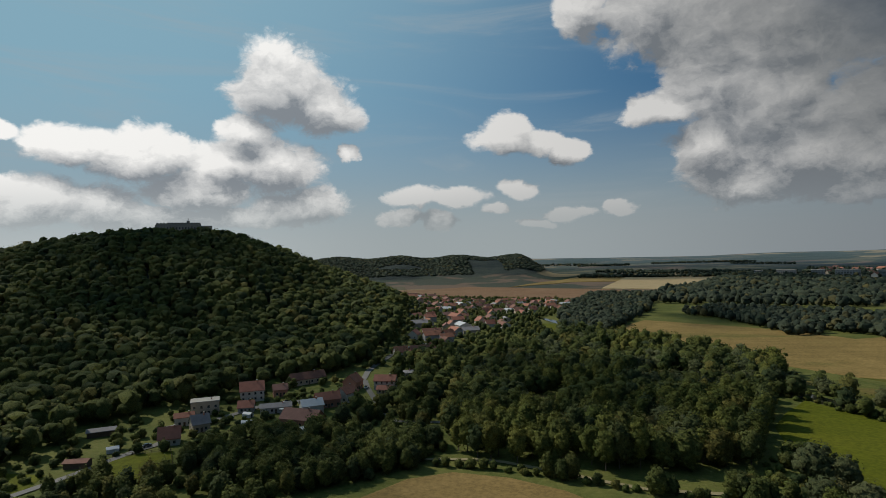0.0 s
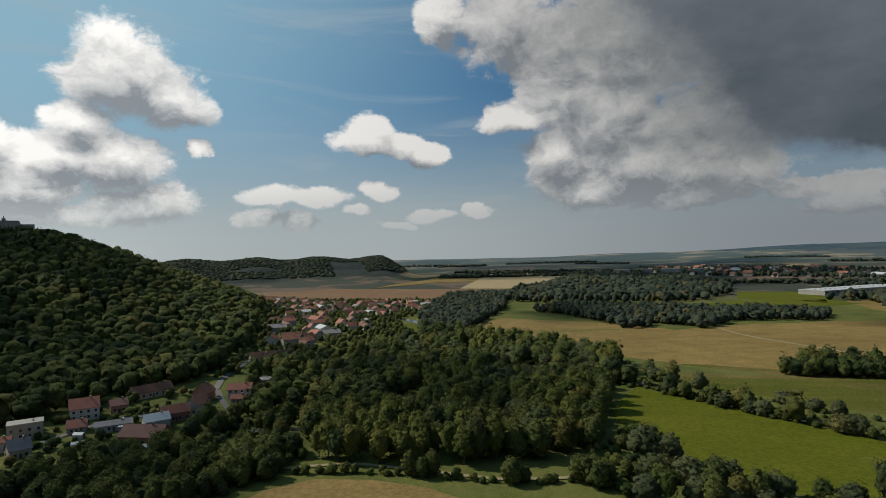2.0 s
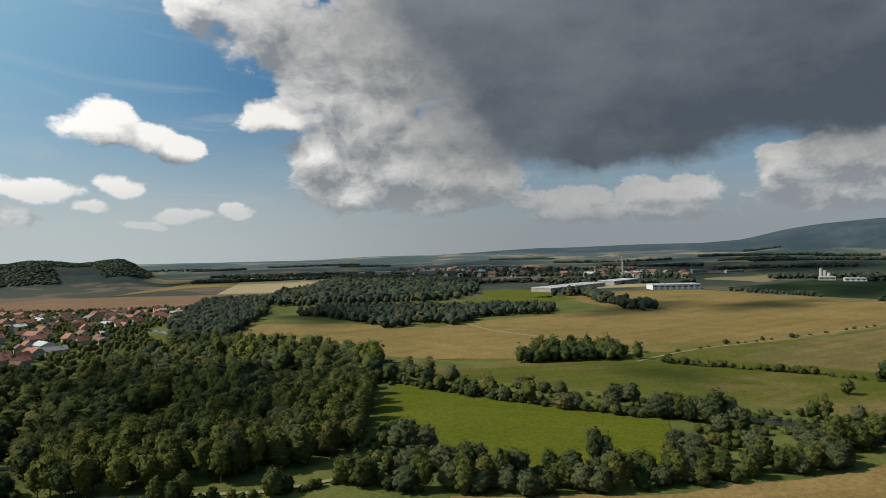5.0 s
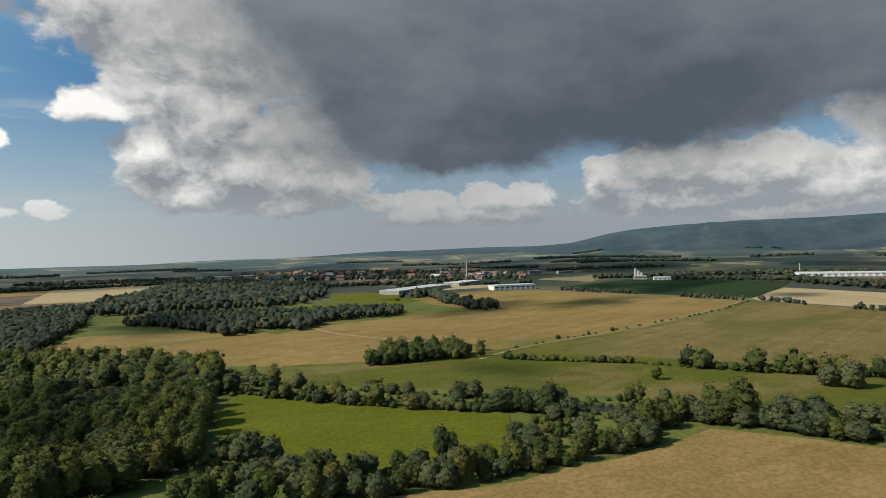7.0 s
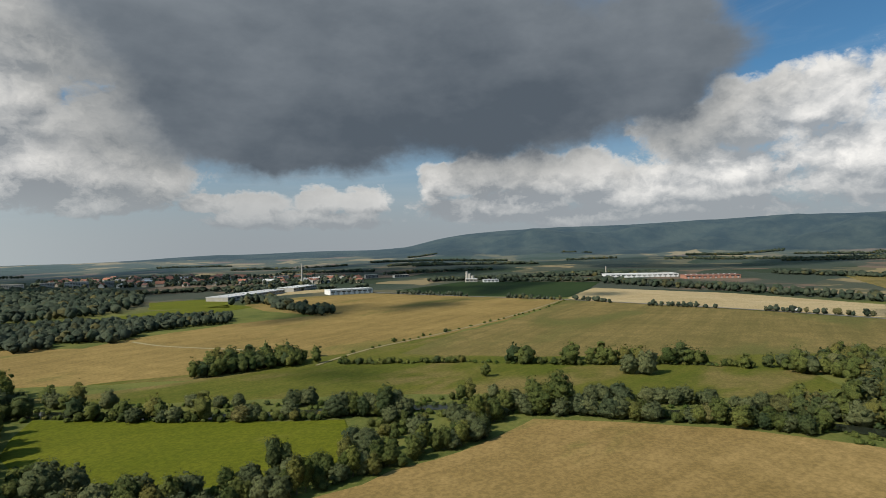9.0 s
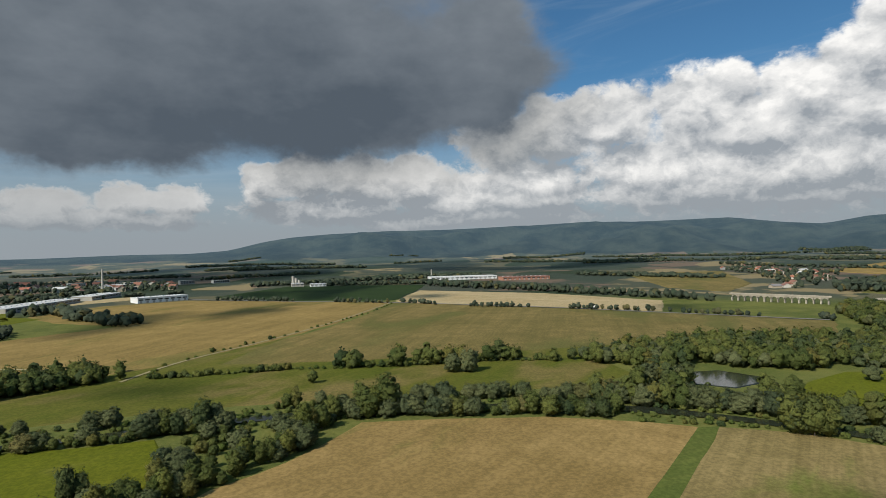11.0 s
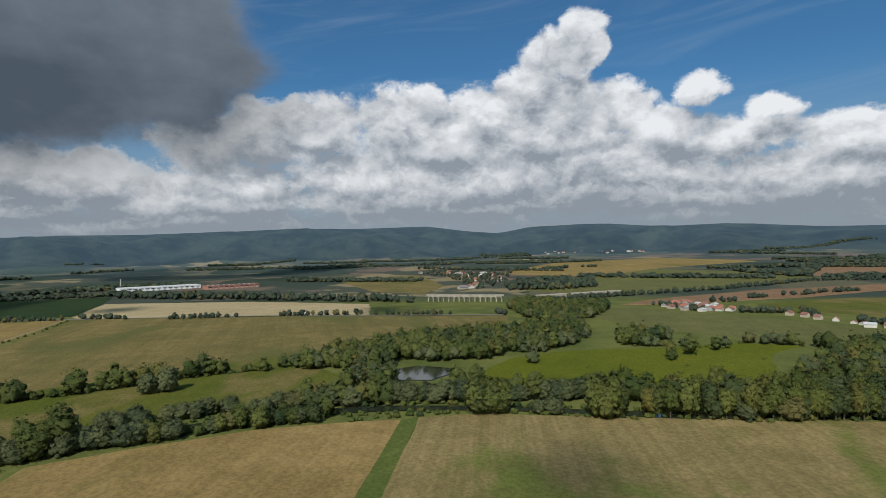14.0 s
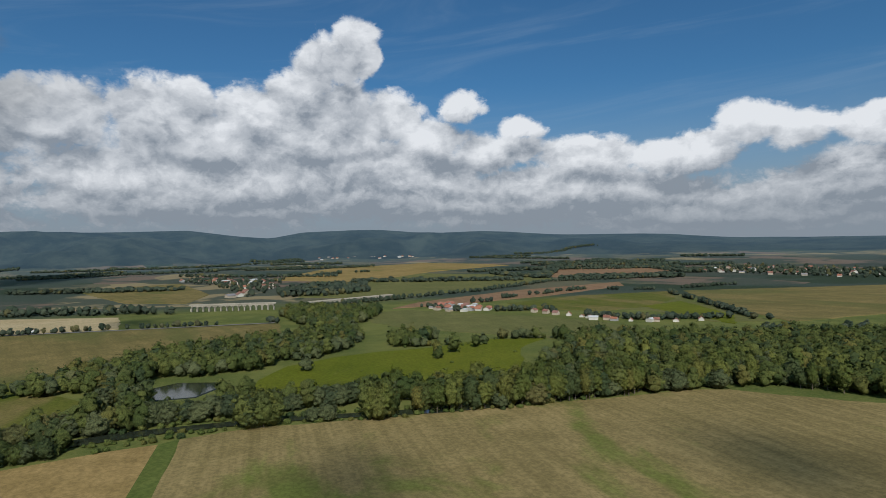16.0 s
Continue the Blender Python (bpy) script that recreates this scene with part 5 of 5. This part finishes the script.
# ---- lanes ----
ribbon("road_1", [(-160, 212), (-148, 236), (-143, 250), (-136, 265), (-131, 275), (-139, 296), (-120, 306), (-103, 330), (-84, 340), (-66, 350), (-54, 380), (-53, 407), (-46, 440), (-30, 490), (-4, 520), (10, 560), (14, 620), (60, 760), (80, 900)], 4.0, M_ROAD, 0.35, "narrow grey village lane", "road")
ribbon("road_2", [(10, 296), (-6, 298), (-26, 301), (-34, 321), (-42, 346), (-48, 366), (-52, 384)], 3.4, M_ROAD, 0.4, "narrow lane between gardens", "road")
ribbon("road_3", [(-12, 245), (15, 243), (30, 235), (45, 226), (69, 210), (95, 204)], 2.6, M_TRACK, 0.4, "pale lane behind a row of young trees", "road")
ribbon("road_4", [(366, 270), (439, 270), (546, 249), (701, 228), (966, 216)], 3.0, M_TRACK, 0.5, "dry farm track between two large fields", "road")
ribbon("road_5", [(1060, 640), (1033, 568), (990, 400), (953, 212), (862, -28), (785, -172), (700, -330)], 8.0, M_ROAD, 0.6, "grey country road along the field edge", "road")
ribbon("road_6", [(408, 520), (398, 470), (400, 420), (404, 385), (400, 350)], 4.0, M_TRACK, 0.55, "worn pale track across stubble", "road")
sheet("field_18", [(-146, 254), (-121, 262), (-108, 234), (-130, 229)], F_MEADOW, 0.28, "small garden lawn below the cottage", "lawn")
sheet("field_19", [(-190, 240), (-160, 236), (-152, 205), (-170, 195)], F_MEADOW, 0.28, "bright green lawn at the forest edge", "lawn")
sheet("field_20", [(40, 306), (46, 349), (66, 346), (62, 306)], F_BIG, 0.28, "yellow dry clearing in the wood", "clearing")
sheet("field_21", [(122, 385), (139, 406), (168, 392), (160, 365), (140, 365)], F_PASTURE, 0.28, "grassy clearing in the wood", "clearing")
sheet("field_22", [(508, 743), (637, 771), (693, 735), (756, 729), (736, 660), (611, 655), (545, 675)], F_MEADOW, 0.5, "bright meadow behind a wood", "meadow")
sheet("field_23", [(661, 801), (753, 912), (869, 843), (713, 687)], F_MEADOW, 0.5, "green meadow near the warehouses", "meadow")
sheet("field_24", [(936, 790), (1063, 740), (1126, 800), (1040, 830)], F_PALE, 0.6, "bare orange-tan building ground", "field")
sheet("field_25", [(1391, -1699), (1434, -1939), (1115, -2003), (886, -1744), (848, -1574), (1046, -1320)], F_PLOUGH, 1.2, "peach-brown ploughed hillside field", "field")
sheet("field_26", [(726, -532), (776, -621), (826, -892), (792, -1243), (718, -1146), (684, -848), (696, -628)], F_PLOUGH, 0.8, "narrow brown ploughed strip", "field")
sheet("field_27", [(1080, -560), (1540, -873), (1604, -1201), (1148, -1402), (981, -1238), (914, -904), (893, -642)], F_OLIVE, 1.0, "olive field on the slope", "field")
sheet("field_28", [(1793, -292), (1829, -571), (1341, -478), (1130, -362), (1247, -286)], F_BIG2, 1.0, "olive and brown field by the village", "field")
sheet("field_29", [(1730, -807), (2290, -1387), (2162, -1769), (1552, -1688), (1559, -1299), (1394, -916)], F_BIG, 1.2, "pale slope field above the village", "field")
sheet("field_30", [(148, 1359), (332, 1557), (733, 1529), (732, 1857), (428, 1839)], F_BIG, 1.2, "pale stubble on the far plain", "field")
sheet("field_32", [(643, -694), (637, -874), (561, -1040), (474, -908), (437, -769), (455, -689), (539, -645)], F_PASTURE, 0.55, "green field beyond the lane hamlet", "field")
sheet("field_33", [(447, -761), (443, -863), (305, -724), (274, -650), (364, -708)], F_MEADOW, 0.75, "bright green strip beside the dry field", "field")
sheet("field_31", [(86, 578), (113, 602), (131, 672), (107, 668)], F_MEADOW, 0.4, "green meadow at the river bend", "meadow")

# ---- vehicles on the lanes ----
M_CAR_W = plain_mat("white_car_paint", (0.62, 0.62, 0.62), 0.3, 1.0, 0.05, 0.5)
M_CAR_D = plain_mat("dark_car_paint", (0.05, 0.06, 0.08), 0.3, 1.0, 0.05, 0.5)
M_TYRE = plain_mat("tyre_rubber", (0.02, 0.02, 0.02), 0.9, 2.0, 0.1)


def wheel(x, y, r, parent):
    bm = bmesh.new()
    bmesh.ops.create_cone(bm, cap_ends=True, segments=14, radius1=r, radius2=r, depth=0.22, matrix=Matrix.Translation((x, y, r)) @ Matrix.Rotation(radians(90), 4, "X"))
    part("wheel", bm, M_TYRE, parent)


def car(x, y, turn, mat, label):
    root = new("car")
    root.matrix_basis = pose(x, y, gz(x, y) + 0.42, 0, 0, turn)
    tagged(root, label, "car")
    bm = box(-2.1, -0.85, 0.3, 2.1, 0.85, 0.85)
    bmesh.ops.bevel(bm, geom=bm.edges[:], offset=0.12, segments=2, affect="EDGES")
    part("body", bm, mat, root)
    bm = box(-1.5, -0.75, 0.851, 0.9, 0.75, 1.42)
    for v in bm.verts:
        if v.co.z > 1:
            v.co.x *= 0.72
            v.co.y *= 0.85
    part("cabin", bm, M_GLASS, root, "dark glazed cabin")
    for wx in (-1.35, 1.35):
        for wy in (-0.8, 0.8):
            wheel(wx, wy, 0.32, root)


for x, y, turn, mat, label in ((-49, 366, 80, M_CAR_W, "white car parked beside the lane"), (-112, 308, 20, M_CAR_D, "dark car parked in the village lane"), (-90, 337, 20, M_CAR_W, "white car parked in the village lane"), (-135, 268, 50, M_CAR_D, "dark car parked by the cottage")):
    car(x, y, turn, mat, label)

lorry = new("lorry")
lorry.matrix_basis = pose(838, -92, gz(838, -92) + 0.7, 0, 0, 68)
tagged(lorry, "white box lorry on the country road", "lorry")
part("trailer", box(-6, -1.25, 1.0, 5, 1.25, 3.8), M_WHITE, lorry)
part("cab", box(5.2, -1.2, 0.7, 7.2, 1.2, 3.1), M_CAR_W, lorry)
part("windscreen", box(7.2, -1.0, 1.8, 7.26, 1.0, 2.8), M_GLASS, lorry)
for wx in (-4.6, -3.4, 4.2, 6.2):
    for wy in (-1.1, 1.1):
        wheel(wx, wy, 0.5, lorry)


# ---- garden things beside the cottages ----
def greenhouse(x, y, turn):
    root = new("greenhouse")
    root.matrix_basis = pose(x, y, gz(x, y), 0, 0, turn)
    tagged(root, "small pale glazed garden greenhouse", "greenhouse")
    part("frame", box(-2.5, -1.4, 0, 2.5, 1.4, 1.8), M_METAL, root)
    part("roof", gable(5, 2.8, 1.8, 0.9, 0.08, 0.1), M_WHITE, root)
    part("door", box(2.5, -0.45, 0.05, 2.56, 0.45, 1.75), M_GLASS, root)


for x, y, turn in ((-100, 298, 10), (-83, 306, 40), (-104, 312, -20), (-147, 262, 30), (-70, 286, 15)):
    greenhouse(x, y, turn)


def fence(points, label):
    """A garden fence: posts and two rails from point to point."""
    root = new("garden_fence")
    root.matrix_basis = pose(*points[0], gz(*points[0]))
    tagged(root, label, "fence")
    x0, y0 = points[0]
    for (ax, ay), (bx, by) in zip(points, points[1:]):
        ln, ang = math.hypot(bx - ax, by - ay), math.atan2(by - ay, bx - ax)
        k = max(1, int(ln / 2.5))
        for i in range(k + 1):
            px, py = ax + (bx - ax) * i / k - x0, ay + (by - ay) * i / k - y0
            part("post", box(px - 0.06, py - 0.06, -0.3, px + 0.06, py + 0.06, 1.3), M_TIMBER, root)
        for z in (0.5, 1.1):
            r = part("rail", box(0, -0.03, z, ln, 0.03, z + 0.1), M_TIMBER, root)
            r.matrix_basis = pose(ax - x0, ay - y0, 0, 0, 0, math.degrees(ang))


fence([(-146, 255), (-122, 263), (-108, 235), (-130, 229)], "weathered timber fence round a garden lawn")
fence([(-118, 284), (-100, 288), (-96, 306)], "weathered timber fence between gardens")


# ---- unseen broken cumulus, added between the sun and the land to shade it ----
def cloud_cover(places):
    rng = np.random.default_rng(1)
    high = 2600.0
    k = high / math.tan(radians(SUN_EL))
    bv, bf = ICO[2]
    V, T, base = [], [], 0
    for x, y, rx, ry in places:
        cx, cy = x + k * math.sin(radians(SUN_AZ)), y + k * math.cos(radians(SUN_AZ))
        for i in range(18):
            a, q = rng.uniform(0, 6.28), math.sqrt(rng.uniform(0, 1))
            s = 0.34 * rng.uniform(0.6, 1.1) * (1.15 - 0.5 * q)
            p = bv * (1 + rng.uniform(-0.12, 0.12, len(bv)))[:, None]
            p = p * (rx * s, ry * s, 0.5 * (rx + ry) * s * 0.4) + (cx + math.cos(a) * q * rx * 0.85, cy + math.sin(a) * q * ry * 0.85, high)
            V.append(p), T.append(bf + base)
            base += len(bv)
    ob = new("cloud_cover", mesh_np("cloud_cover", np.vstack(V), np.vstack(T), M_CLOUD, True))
    tagged(ob, "unseen broken white clouds added high up to shade parts of the valley", "clouds", kind="stuff")


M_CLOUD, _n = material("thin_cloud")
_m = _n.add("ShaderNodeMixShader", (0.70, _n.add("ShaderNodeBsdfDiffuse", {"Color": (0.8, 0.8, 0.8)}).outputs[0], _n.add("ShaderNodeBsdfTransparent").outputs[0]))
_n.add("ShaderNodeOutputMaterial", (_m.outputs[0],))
# x, y and half widths of each patch of ground to be shaded
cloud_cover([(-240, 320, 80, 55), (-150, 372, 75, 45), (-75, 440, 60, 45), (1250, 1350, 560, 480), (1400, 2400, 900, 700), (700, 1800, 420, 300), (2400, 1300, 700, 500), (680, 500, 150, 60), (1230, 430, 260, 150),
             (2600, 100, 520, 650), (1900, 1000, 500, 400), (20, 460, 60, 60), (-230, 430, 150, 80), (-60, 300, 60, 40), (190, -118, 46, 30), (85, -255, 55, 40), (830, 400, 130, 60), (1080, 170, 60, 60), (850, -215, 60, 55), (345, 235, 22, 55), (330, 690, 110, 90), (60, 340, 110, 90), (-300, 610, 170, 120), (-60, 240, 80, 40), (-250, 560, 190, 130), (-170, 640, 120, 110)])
